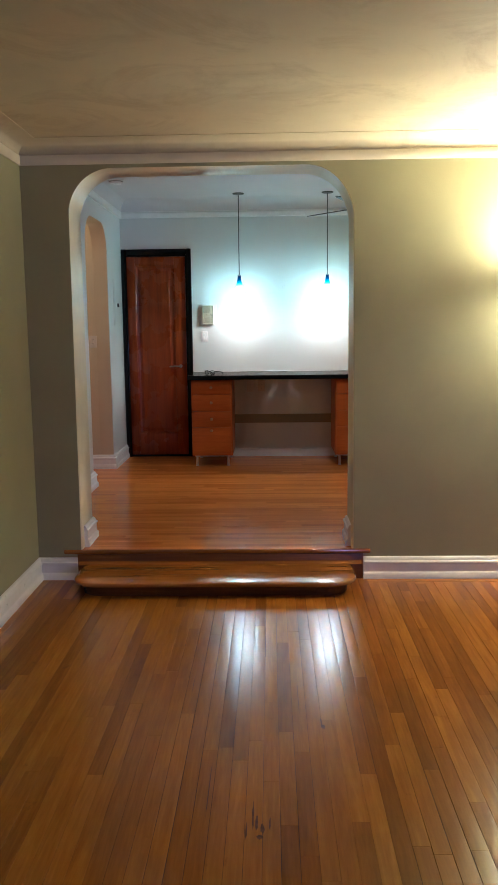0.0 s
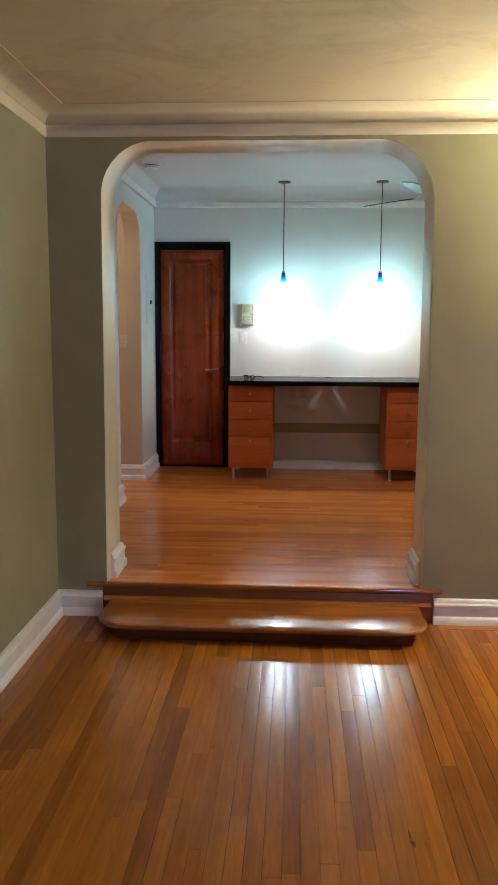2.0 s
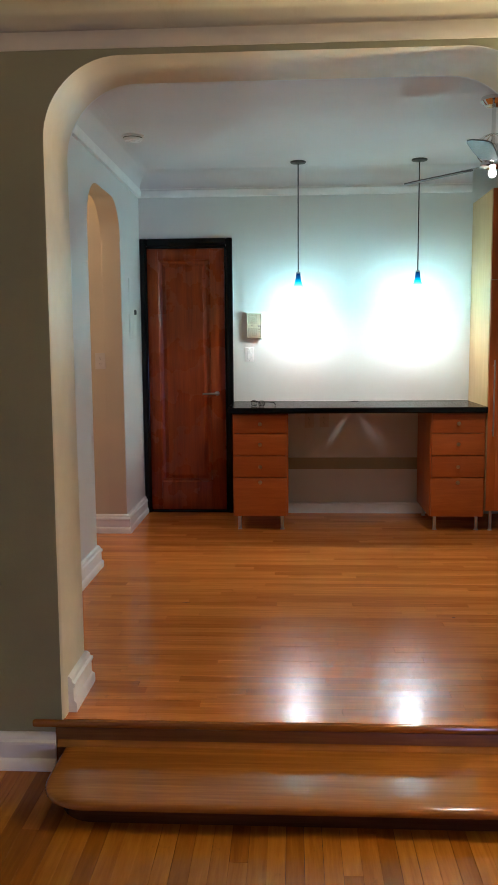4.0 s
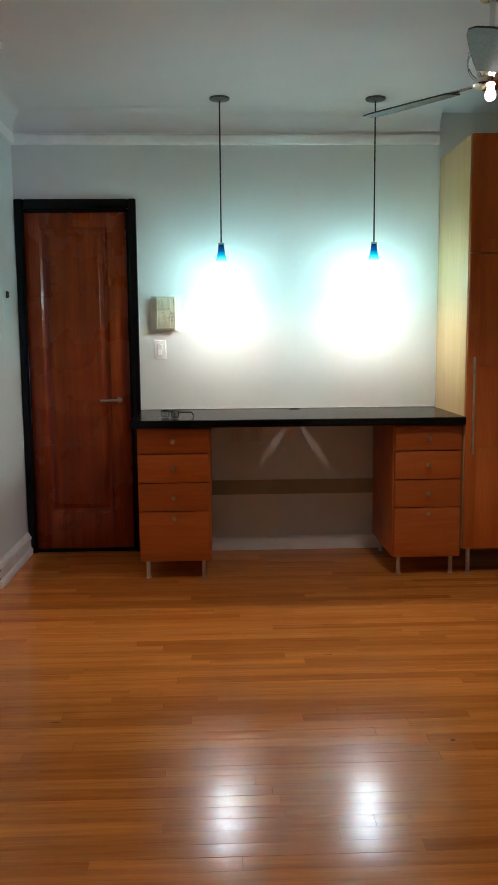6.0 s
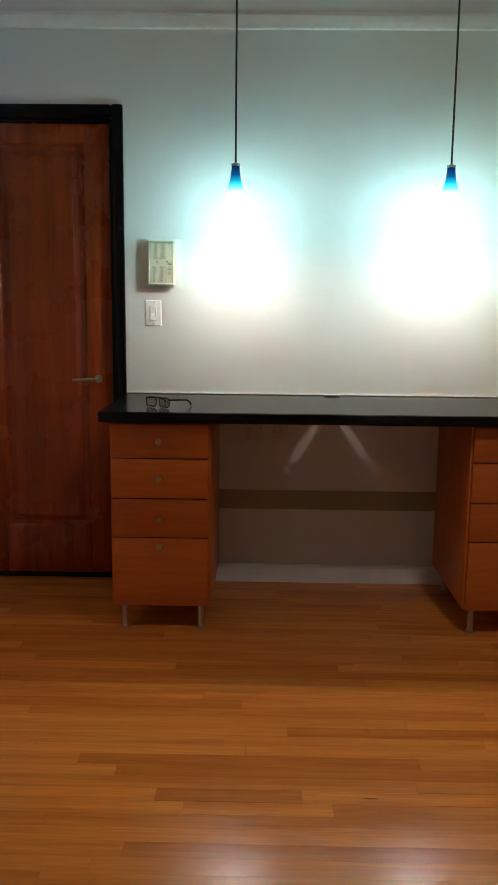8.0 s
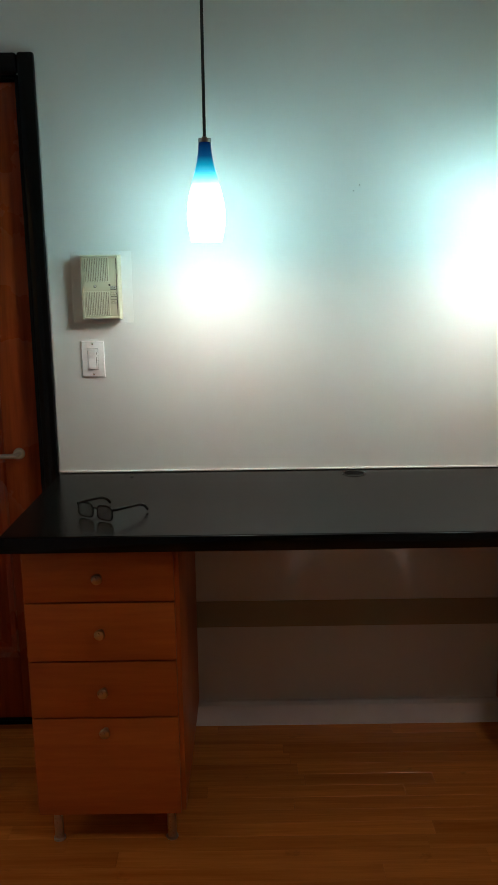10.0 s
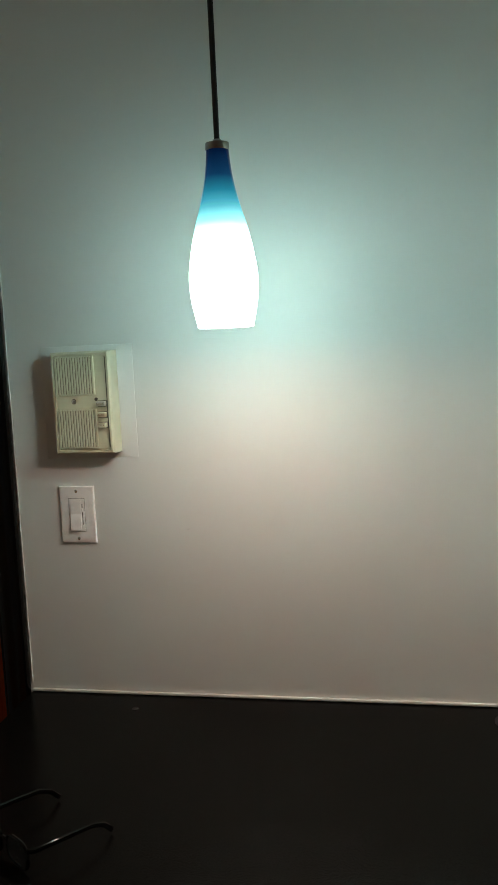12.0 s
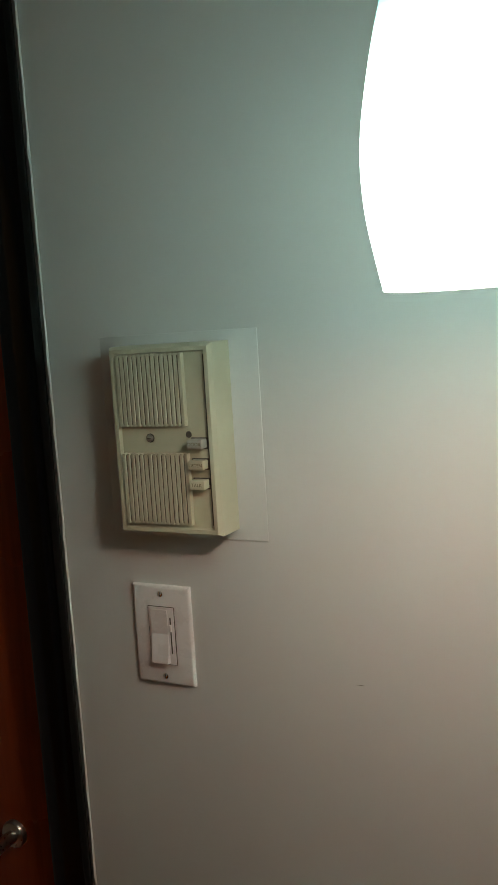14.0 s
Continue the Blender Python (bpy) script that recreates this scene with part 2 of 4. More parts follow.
def part(name, bm, mat, parent=None, label="", smooth=True):
    me = bpy.data.meshes.new(name)
    bmesh.ops.recalc_face_normals(bm, faces=bm.faces)
    bm.to_mesh(me)
    bm.free()
    me.materials.append(M[mat])
    if smooth:
        smooth_by_angle(me)
    ob = new(name, me)
    if parent is not None:
        ob.parent = parent
    return tagged(ob, label) if label else ob


def thing(name, at, label, category, group="", turn=0.0, kind=""):
    ob = new(name)
    ob.empty_display_size = 0.1
    ob.matrix_basis = pose(*at, 0, 0, turn)
    return tagged(ob, label, category, group, kind)


def box(bm, x0, x1, y0, y1, z0, z1, r=0.0, seg=2):
    made = bmesh.ops.create_cube(bm, size=1.0)
    vs = made["verts"]
    for v in vs:
        v.co = Vector(((x0 + x1) / 2 + v.co.x * (x1 - x0), (y0 + y1) / 2 + v.co.y * (y1 - y0), (z0 + z1) / 2 + v.co.z * (z1 - z0)))
    if r:
        edges = list({e for v in vs for e in v.link_edges})
        bmesh.ops.bevel(bm, geom=edges, offset=r, segments=seg, profile=0.5, affect="EDGES")
    return bm


def boxes(*dims, r=0.0):
    bm = bmesh.new()
    for d in dims:
        box(bm, *d, r=r)
    return bm


def lathe(profile, seg=32, at=(0, 0, 0), bm=None, axis="z", close=False):
    """Turns (radius, height) pairs round an axis."""
    bm = bm or bmesh.new()
    rings = []
    for r, h in profile:
        ring = []
        for i in range(seg):
            a = 2 * math.pi * i / seg
            p = (r * math.cos(a), r * math.sin(a), h) if axis == "z" else (r * math.cos(a), h, r * math.sin(a)) if axis == "y" else (h, r * math.cos(a), r * math.sin(a))
            ring.append(bm.verts.new(Vector(p) + Vector(at)))
        rings.append(ring)
    for a, c in zip(rings, rings[1:]):
        for i in range(seg):
            bm.faces.new((a[i], a[(i + 1) % seg], c[(i + 1) % seg], c[i]))
    if close:
        for ring in (rings[0], rings[-1]):
            bm.faces.new(ring)
    return bm


def tube(points, radius, seg=10, bm=None, caps=True, flat=1.0):
    """A round bar through the points."""
    bm = bm or bmesh.new()
    pts = [Vector(p) for p in points]
    rings = []
    up = Vector((0, 0, 1))
    for i, p in enumerate(pts):
        d = (pts[min(i + 1, len(pts) - 1)] - pts[max(i - 1, 0)]).normalized()
        side = d.cross(up)
        if side.length < 0.05:
            side = d.cross(Vector((0, 1, 0)))
        side.normalize()
        over = side.cross(d).normalized()
        rings.append([bm.verts.new(p + radius * (math.cos(2 * math.pi * k / seg) * side + flat * math.sin(2 * math.pi * k / seg) * over)) for k in range(seg)])
    for a, c in zip(rings, rings[1:]):
        for k in range(seg):
            bm.faces.new((a[k], a[(k + 1) % seg], c[(k + 1) % seg], c[k]))
    if caps:
        bm.faces.new(rings[0])
        bm.faces.new(rings[-1])
    return bm


def prism(outline, lo, hi, axis, bm=None):
    """Extrudes a closed outline of pairs along an axis, from lo to hi."""
    bm = bm or bmesh.new()

    def place(u, v, w):
        return (w, u, v) if axis == "x" else (u, w, v) if axis == "y" else (u, v, w)

    a = [bm.verts.new(place(u, v, lo)) for u, v in outline]
    c = [bm.verts.new(place(u, v, hi)) for u, v in outline]
    n = len(outline)
    for i in range(n):
        bm.faces.new((a[i], a[(i + 1) % n], c[(i + 1) % n], c[i]))
    bm.faces.new(a)
    bm.faces.new(c)
    return bm


def moulding(profile, path, bm=None):
    """Sweeps a profile of (out, up) pairs along a path of (x, y, z) corners, mitred; out is to the right of the way."""
    bm = bm or bmesh.new()
    pts = [Vector(p) for p in path]
    rings = []
    for i, p in enumerate(pts):
        ways = []
        if i > 0:
            ways.append((pts[i] - pts[i - 1]).normalized())
        if i < len(pts) - 1:
            ways.append((pts[i + 1] - pts[i]).normalized())
        sides = [Vector((w.y, -w.x, 0)) for w in ways]
        s = sum(sides, Vector()) / len(sides)
        s = s / max(0.2, s.length_squared)
        rings.append([bm.verts.new(p + s * o + Vector((0, 0, u))) for o, u in profile])
    n = len(profile)
    for a, c in zip(rings, rings[1:]):
        for k in range(n):
            bm.faces.new((a[k], a[(k + 1) % n], c[(k + 1) % n], c[k]))
    bm.faces.new(rings[0])
    bm.faces.new(rings[-1])
    return bm


def arc(cx, cy, r, a0, a1, n=14, ry=None):
    return [(cx + r * math.cos(radians(a0 + (a1 - a0) * i / n)), cy + (ry or r) * math.sin(radians(a0 + (a1 - a0) * i / n))) for i in range(n + 1)]


def arched(u0, u1, foot, top, o0, o1, crown, rad, far=None):
    """A wall's outline with one round-cornered opening down to its foot; far is the second corner's (rx, ry)."""
    rx, ry = far or (rad, rad)
    out = [(u0, foot), (o0, foot)]
    out += arc(o0 + rad, crown - rad, rad, 180, 90)
    out += arc(o1 - rx, crown - ry, rx, 90, 0, ry=ry)
    out += [(o1, foot), (u1, foot), (u1, top), (u0, top)]
    return out


def soften(bm, axis, inside, r):
    """Rounds the long edges of an opening."""
    edges = []
    for e in bm.edges:
        a, c = (v.co for v in e.verts)
        if abs(a[axis] - c[axis]) < 1e-5 and inside(a) and inside(c):
            edges.append(e)
    bmesh.ops.bevel(bm, geom=edges, offset=r, segments=3, profile=0.5, affect="EDGES")


# ---------------------------------------------------------------- the shell
LOW = -0.190           # sunken front room; the back room's floor is z = 0
LIV_L, LIV_R, LIV_BACK, ARCH_Y, ARCH_B = -1.305, 6.2, -6.0, 4.945, 5.255
DIN_L, DIN_R, DIN_END = -1.388, 2.9, 8.63
LIV_CEIL, DIN_CEIL = 2.475, 2.70
JL, JR, ARCH_TOP = -1.023, 0.674, 2.323
HALL0, HALL1 = 6.975, 7.905


def structure(name, bm, mat, label, smooth=True):
    return tagged(part(name, bm, mat, None, "", smooth), label, name.split("_")[0], "", "structure")


wb = prism(arched(LIV_L - 0.3, LIV_R + 0.15, LOW - 0.1, 2.9, JL, JR, ARCH_TOP, 0.27, (0.285, 0.315)), ARCH_Y, ARCH_B, "y")
soften(wb, 1, lambda c: JL - 0.01 < c.x < JR + 0.01 and c.z < ARCH_TOP + 0.01, 0.012)
wall_arch = structure("wall_arch", wb, "olive_wall", "olive painted plaster wall with a round-cornered opening")
# the far side and the reveal of the opening are painted white
wall_arch.data.materials.append(M["white_wall"])
wall_arch.data.materials.append(M["cream_trim"])
for f in wall_arch.data.polygons:
    c = f.center
    if c.y > ARCH_B - 0.014:
        f.material_index = 1
    elif c.y > ARCH_Y + 0.001 and JL - 0.02 < c.x < JR + 0.02 and c.z < ARCH_TOP + 0.02:
        f.material_index = 2
structure("wall_living_left", boxes((LIV_L - 0.15, LIV_L, LIV_BACK - 0.15, ARCH_Y, LOW - 0.1, 2.9)), "olive_wall", "olive painted plaster wall")
structure("wall_living_right", boxes((LIV_R, LIV_R + 0.15, LIV_BACK - 0.15, ARCH_Y, LOW - 0.1, 2.9)), "olive_wall", "olive painted plaster wall")
structure("wall_living_back", boxes((LIV_L, LIV_R, LIV_BACK - 0.15, LIV_BACK - 0.12, LOW - 0.1, 2.9)), "olive_wall", "olive painted plaster wall behind an added, unseen opening")
# this opening is made up, only to hold the added blue fill
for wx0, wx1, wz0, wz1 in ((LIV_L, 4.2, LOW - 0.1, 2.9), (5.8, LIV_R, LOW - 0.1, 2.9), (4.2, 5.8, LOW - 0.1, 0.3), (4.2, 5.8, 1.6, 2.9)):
    structure("wall_living_window", boxes((wx0, wx1, LIV_BACK - 0.118, LIV_BACK, wz0, wz1)), "olive_wall", "olive painted plaster wall round an added, unseen opening")
structure("ceiling_living", boxes((LIV_L, LIV_R, LIV_BACK, ARCH_Y, LIV_CEIL, LIV_CEIL + 0.1)), "cream_ceiling", "cream plaster ceiling with uneven trowel marks")

wb = prism(arched(ARCH_B, HALL1 + 0.3, -0.1, 2.9, HALL0, HALL1, 2.36, 0.27), DIN_L - 0.14, DIN_L, "x")
soften(wb, 0, lambda c: HALL0 - 0.01 < c.y < HALL1 + 0.01 and c.z < 2.37, 0.01)
wdl = structure("wall_dining_left", wb, "white_wall", "white painted plaster wall with an arched hall opening")
wdl.data.materials.append(M["tan_wall"])
for f in wdl.data.polygons:
    if HALL0 - 0.02 < f.center.y < HALL1 + 0.02 and f.center.z < 2.38 and f.center.x < DIN_L - 0.005:
        f.material_index = 1
structure("wall_dining_corner", boxes((DIN_L - 0.14, DIN_L, HALL1 + 0.3, DIN_END, -0.1, 2.9)), "white_wall", "white painted plaster wall")
structure("wall_hall_far", boxes((-3.2, DIN_L - 0.12, HALL1 + 0.0005, HALL1 + 0.15, -0.1, 2.9)), "tan_wall", "tan painted hall wall")
structure("wall_hall_near", boxes((-3.2, DIN_L - 0.14, 6.45, 6.6, -0.1, 2.9)), "tan_wall", "tan painted hall wall")
structure("wall_hall_end", boxes((-3.35, -3.2, 6.45, HALL1 + 0.15, -0.1, 2.9)), "tan_wall", "tan painted hall wall")
structure("ceiling_hall", boxes((-3.2, DIN_L - 0.14, 6.6, HALL1, 2.6, 2.7)), "white_ceiling", "white plaster hall ceiling")
DX0, DX1, DTOP = -1.362, -0.700, 2.14
structure("wall_dining_end", prism([(DIN_L - 0.14, -0.1), (DX0, -0.1), (DX0, DTOP), (DX1, DTOP), (DX1, -0.1), (DIN_R + 0.15, -0.1), (DIN_R + 0.15, 2.9), (DIN_L - 0.14, 2.9)], DIN_END, DIN_END + 0.22, "y"), "white_wall", "white painted plaster wall behind the desk")
structure("wall_dining_right", boxes((DIN_R, DIN_R + 0.15, ARCH_B, DIN_END, -0.1, 2.9)), "white_wall", "white painted plaster wall")
structure("ceiling_dining", boxes((DIN_L, DIN_R, ARCH_B, DIN_END, DIN_CEIL, DIN_CEIL + 0.1)), "white_ceiling", "white plaster ceiling")
structure("wall_behind_door", boxes((DX0 - 0.1, DX1 + 0.1, DIN_END + 0.22, DIN_END + 0.3, -0.1, 2.4)), "white_wall", "plain wall closing the doorway")

# cornices: a flat strip with a cove above it
CORN = [(0, 0), (0.006, 0), (0.009, 0.004), (0.009, 0.055), (0.007, 0.058), (0.003, 0.060)] + [(0.12 - 0.116 * math.cos(radians(a)), 0.062 + 0.067 * math.sin(radians(a))) for a in (0, 11, 22, 33, 44, 55, 66, 78, 90)] + [(0.124, 0.1275), (0.130, 0.1275), (0.131, 0.132), (0, 0.135)]
cl = structure("trim_cornice_living", moulding(CORN, [(LIV_R, ARCH_Y, 2.344), (LIV_L, ARCH_Y, 2.344), (LIV_L, LIV_BACK, 2.344)][::-1]), "cream_trim", "cream painted cove cornice")
cl.data.materials.append(M["cream_ceiling"])
for f in cl.data.polygons:
    if f.center.z > 2.344 + 0.055:
        f.material_index = 1
CORN_D = [(0, 0), (0.022, 0), (0.028, 0.008), (0.028, 0.05), (0.02, 0.058)] + [(0.13 - 0.11 * math.cos(radians(a)), 0.066 + 0.1215 * math.sin(radians(a))) for a in (0, 11, 22, 33, 44, 55, 66, 78, 90)] + [(0.13, 0.189), (0, 0.189)]
cd = structure("trim_cornice_dining", moulding(CORN_D, [(DIN_L, ARCH_B, 2.512), (DIN_L, DIN_END, 2.512), (1.2, DIN_END, 2.512)]), "trim", "white painted cove cornice")
cd.data.materials.append(M["white_ceiling"])
for f in cd.data.polygons:
    if f.center.z > 2.575:
        f.material_index = 1

# skirting boards
BASE = [(0, 0), (0.031, 0), (0.031, 0.034), (0.025, 0.042), (0.021, 0.046), (0.020, 0.094), (0.026, 0.099), (0.026, 0.110), (0.017, 0.117), (0.015, 0.128), (0.007, 0.138), (0, 0.140)]
structure("baseboard_living", moulding(BASE, [(LIV_L, LIV_BACK, LOW), (LIV_L, ARCH_Y, LOW), (-1.055, ARCH_Y, LOW)]), "trim", "white moulded skirting board")
structure("baseboard_living_right", moulding(BASE, [(0.745, ARCH_Y, LOW), (LIV_R, ARCH_Y, LOW)]), "trim", "white moulded skirting board")
structure("baseboard_arch_left", moulding(BASE, [(JL, ARCH_Y + 0.055, 0), (JL, ARCH_B, 0), (DIN_L, ARCH_B, 0), (DIN_L, HALL0, 0), (DIN_L - 0.14, HALL0, 0)]), "trim", "white moulded skirting board")
structure("baseboard_arch_right", moulding(BASE, [(DIN_R, ARCH_B, 0), (JR, ARCH_B, 0), (JR, ARCH_Y + 0.055, 0)]), "trim", "white moulded skirting board")
structure("baseboard_hall", moulding(BASE, [(-3.2, HALL1, 0), (DIN_L, HALL1, 0), (DIN_L, DIN_END - 0.02, 0)]), "trim", "white moulded skirting board")
FLATB = [(0, 0), (0.022, 0), (0.022, 0.075), (0.012, 0.085), (0, 0.085)]
structure("baseboard_desk", moulding(FLATB, [(-0.645, DIN_END, 0), (DIN_R, DIN_END, 0)]), "trim", "plain white skirting board")
structure("trim_old_paint", boxes((-0.62, 1.2, DIN_END - 0.004, DIN_END, 0.36, 0.453)), "old_paint", "band of older olive paint on the wall under the desk")


# ---------------------------------------------------------------- step up to the back room
def step_platform():
    st = thing("wooden_step", (-0.157, ARCH_Y, LOW), "varnished oak step with a bullnose lower tread", "step", kind="structure")
    x0, x1 = -0.90, 0.90
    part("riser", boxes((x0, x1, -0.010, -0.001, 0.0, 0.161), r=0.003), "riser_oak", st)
    part("nosing", boxes((x0 - 0.085, x1 + 0.048, -0.019, 0.0015, 0.163, 0.1915), r=0.010), "step_wood", st, "worn varnished nosing")
    part("cove_strip", moulding([(0, 0), (0.016, 0), (0.012, 0.006), (0.005, 0.012), (0, 0.02)], [(x0 + 0.01, -0.010, 0.096), (x1 - 0.01, -0.010, 0.096)]), "step_wood", st)
    hw, dep, rr, off = 0.850, 0.388, 0.16, -0.016

    def plan(inset):
        w, d, r = hw - inset, dep - inset, rr - inset * 0.5
        o = [(-w, -0.02)] + arc(-w + r, -d + r, r, 180, 270) + arc(w - r, -d + r, r, 270, 360) + [(w, -0.02)]
        return [(px + off, py) for px, py in o]

    # the tread is worn down towards its rounded front edge
    tb = bmesh.new()
    rings = []
    for inset, z in ((0.004, 0.068), (0.0, 0.073), (0.0, 0.083), (0.003, 0.0880), (0.008, 0.0910), (0.014, 0.0922), (0.025, 0.0933), (0.040, 0.0941), (0.060, 0.0948), (0.09, 0.095)):
        rings.append([tb.verts.new((px, py, z)) for px, py in plan(inset)])
    for a, c in zip(rings, rings[1:]):
        for i in range(len(a) - 1):
            tb.faces.new((a[i], a[i + 1], c[i + 1], c[i]))
    tb.faces.new(rings[0])
    tb.faces.new(rings[-1])
    part("tread", tb, "step_wood", st, "glossy rounded tread")
    part("tread_riser", prism(plan(0.05), 0.0, 0.068, "z"), "shaded_oak", st, "kick board coloured dark for the shade under the tread")


step_platform()


# ---------------------------------------------------------------- desk wall
def knob(bm_at, parent):
    k = part("knob", lathe([(0.0, 0), (0.007, 0), (0.006, -0.010), (0.0075, -0.014), (0.013, -0.018), (0.0145, -0.023), (0.012, -0.028), (0.0, -0.0305)], 20, (0, 0, 0), axis="y"), "knob", parent, "small round brass knob")
    k.location = bm_at
    return k


def drawer_unit(at, w, label):
    """Pedestal of four drawers on steel legs; its origin is at the floor, front left."""
    un = thing("drawer_cabinet", at, label, "cabinet", "desk pedestals")
    d = 0.592
    for sx in (0.0, w - 0.017):
        part("side_panel", boxes((sx, sx + 0.017, 0.0, d, 0.105, 0.8685), r=0.0008), "cherry_up", un, "cherry veneer side")
    part("bottom_panel", boxes((0.017, w - 0.017, 0.0, d, 0.105, 0.122)), "cherry", un, "", False)
    part("top_panel", boxes((0.017, w - 0.017, 0.02, d, 0.85, 0.868)), "cherry", un, "", False)
    part("back_panel", boxes((0.017, w - 0.017, d - 0.01, d, 0.122, 0.85)), "cherry", un, "", False)
    for z0, z1, kz in ((0.720, 0.858, 0.790), (0.557, 0.716, 0.640), (0.396, 0.553, 0.476), (0.107, 0.392, 0.362)):
        dr = part("drawer", boxes((0.008, w - 0.012, -0.02, -0.002, z0 + 0.001, z1), r=0.0015), "cherry", un, "flat cherry drawer front")
        knob((w / 2 - 0.002, -0.02, kz), dr)
    for lx in (0.045, w - 0.045):
        for ly in (0.03, d - 0.06):
            lg = part("leg", lathe([(0.0, 0), (0.017, 0), (0.017, 0.004), (0.0125, 0.006), (0.0125, 0.1), (0.02, 0.101), (0.02, 0.1048), (0, 0.1048)], 16), "steel", un, "round steel leg")
            lg.location = (lx, ly, 0)
    return un


drawer_unit((-0.617, 8.01, 0), 0.405, "four-drawer cherry cabinet under the desk beside the door")
drawer_unit((0.815, 8.01, 0), 0.392, "four-drawer cherry cabinet under the desk beside the tall cupboard")

GROM = (0.309, 8.565)


def desk_top():
    bm = bmesh.new()
    # a slab with a round cable hole near the wall
    n = 40
    outer = []
    x0, x1, y0, y1 = -0.648, 1.206, 7.950, DIN_END - 0.001
    hole = [(GROM[0] + 0.034 * math.cos(2 * math.pi * i / n), GROM[1] + 0.034 * math.sin(2 * math.pi * i / n)) for i in range(n)]
    for z in (0.872, 0.910):
        ring = [bm.verts.new((x, y, z)) for x, y in hole]
        rim = []
        for i in range(n):
            a = 2 * math.pi * i / n
            c, s = math.cos(a), math.sin(a)
            k = min([((x1 if c > 0 else x0) - GROM[0]) / c if abs(c) > 1e-6 else 1e9, ((y1 if s > 0 else y0) - GROM[1]) / s if abs(s) > 1e-6 else 1e9])
            rim.append(bm.verts.new((GROM[0] + k * c, GROM[1] + k * s, z)))
        outer.append((ring, rim))
    (r0, m0), (r1, m1) = outer
    corners = []
    for z in (0.872, 0.910):
        corners.append({(sx, sy): bm.verts.new((x1 if sx else x0, y1 if sy else y0, z)) for sx in (0, 1) for sy in (0, 1)})
    for lvl, (ring, rim) in enumerate(outer):
        for i in range(n):
            j = (i + 1) % n
            a, b2 = rim[i].co, rim[j].co
            face = [ring[i], rim[i]]
            if abs(a.x - b2.x) > 1e-5 and abs(a.y - b2.y) > 1e-5:
                cx = a.x if a.x in (x0, x1) or min(abs(a.x - x0), abs(a.x - x1)) < 1e-5 else b2.x
                cy = a.y if min(abs(a.y - y0), abs(a.y - y1)) < 1e-5 else b2.y
                face.append(corners[lvl][(1 if abs(cx - x1) < 1e-4 else 0, 1 if abs(cy - y1) < 1e-4 else 0)])
            face += [rim[j], ring[j]]
            bm.faces.new(face)
    for i in range(n):
        j = (i + 1) % n
        bm.faces.new((r0[i], r0[j], r1[j], r1[i]))
    loops = []
    for lvl, (ring, rim) in enumerate(outer):
        vs = [v for v in rim] + list(corners[lvl].values())
        mx, my = (x0 + x1) / 2, (y0 + y1) / 2
        vs.sort(key=lambda v: math.atan2((v.co.y - my) / (y1 - y0), (v.co.x - mx) / (x1 - x0)))
        loops.append(vs)
    k = len(loops[0])
    for i in range(k):
        bm.faces.new((loops[0][i], loops[0][(i + 1) % k], loops[1][(i + 1) % k], loops[1][i]))
    dt = tagged(part("desktop", bm, "counter", None), "long black laminate desktop resting on two drawer cabinets", "desktop")
    part("front_edge", boxes((x0, x1, y0 - 0.006, y0, 0.868, 0.9085), r=0.0025), "black_gloss", dt, "glossy black edge band")
    part("grommet", lathe([(0.034, -0.036), (0.034, 0.0006), (0.0375, 0.0007), (0.0375, 0.0014), (0.033, 0.0018), (0.0325, -0.036)], 36, (GROM[0], GROM[1], 0.910)), "cord", dt, "black plastic cable ring")
    return dt


desk_top()
# caulk bead between desktop and wall
structure("trim_caulk", boxes((-0.648, 1.206, DIN_END - 0.007, DIN_END, 0.911, 0.917), r=0.002), "trim", "thin white caulk line above the desktop")


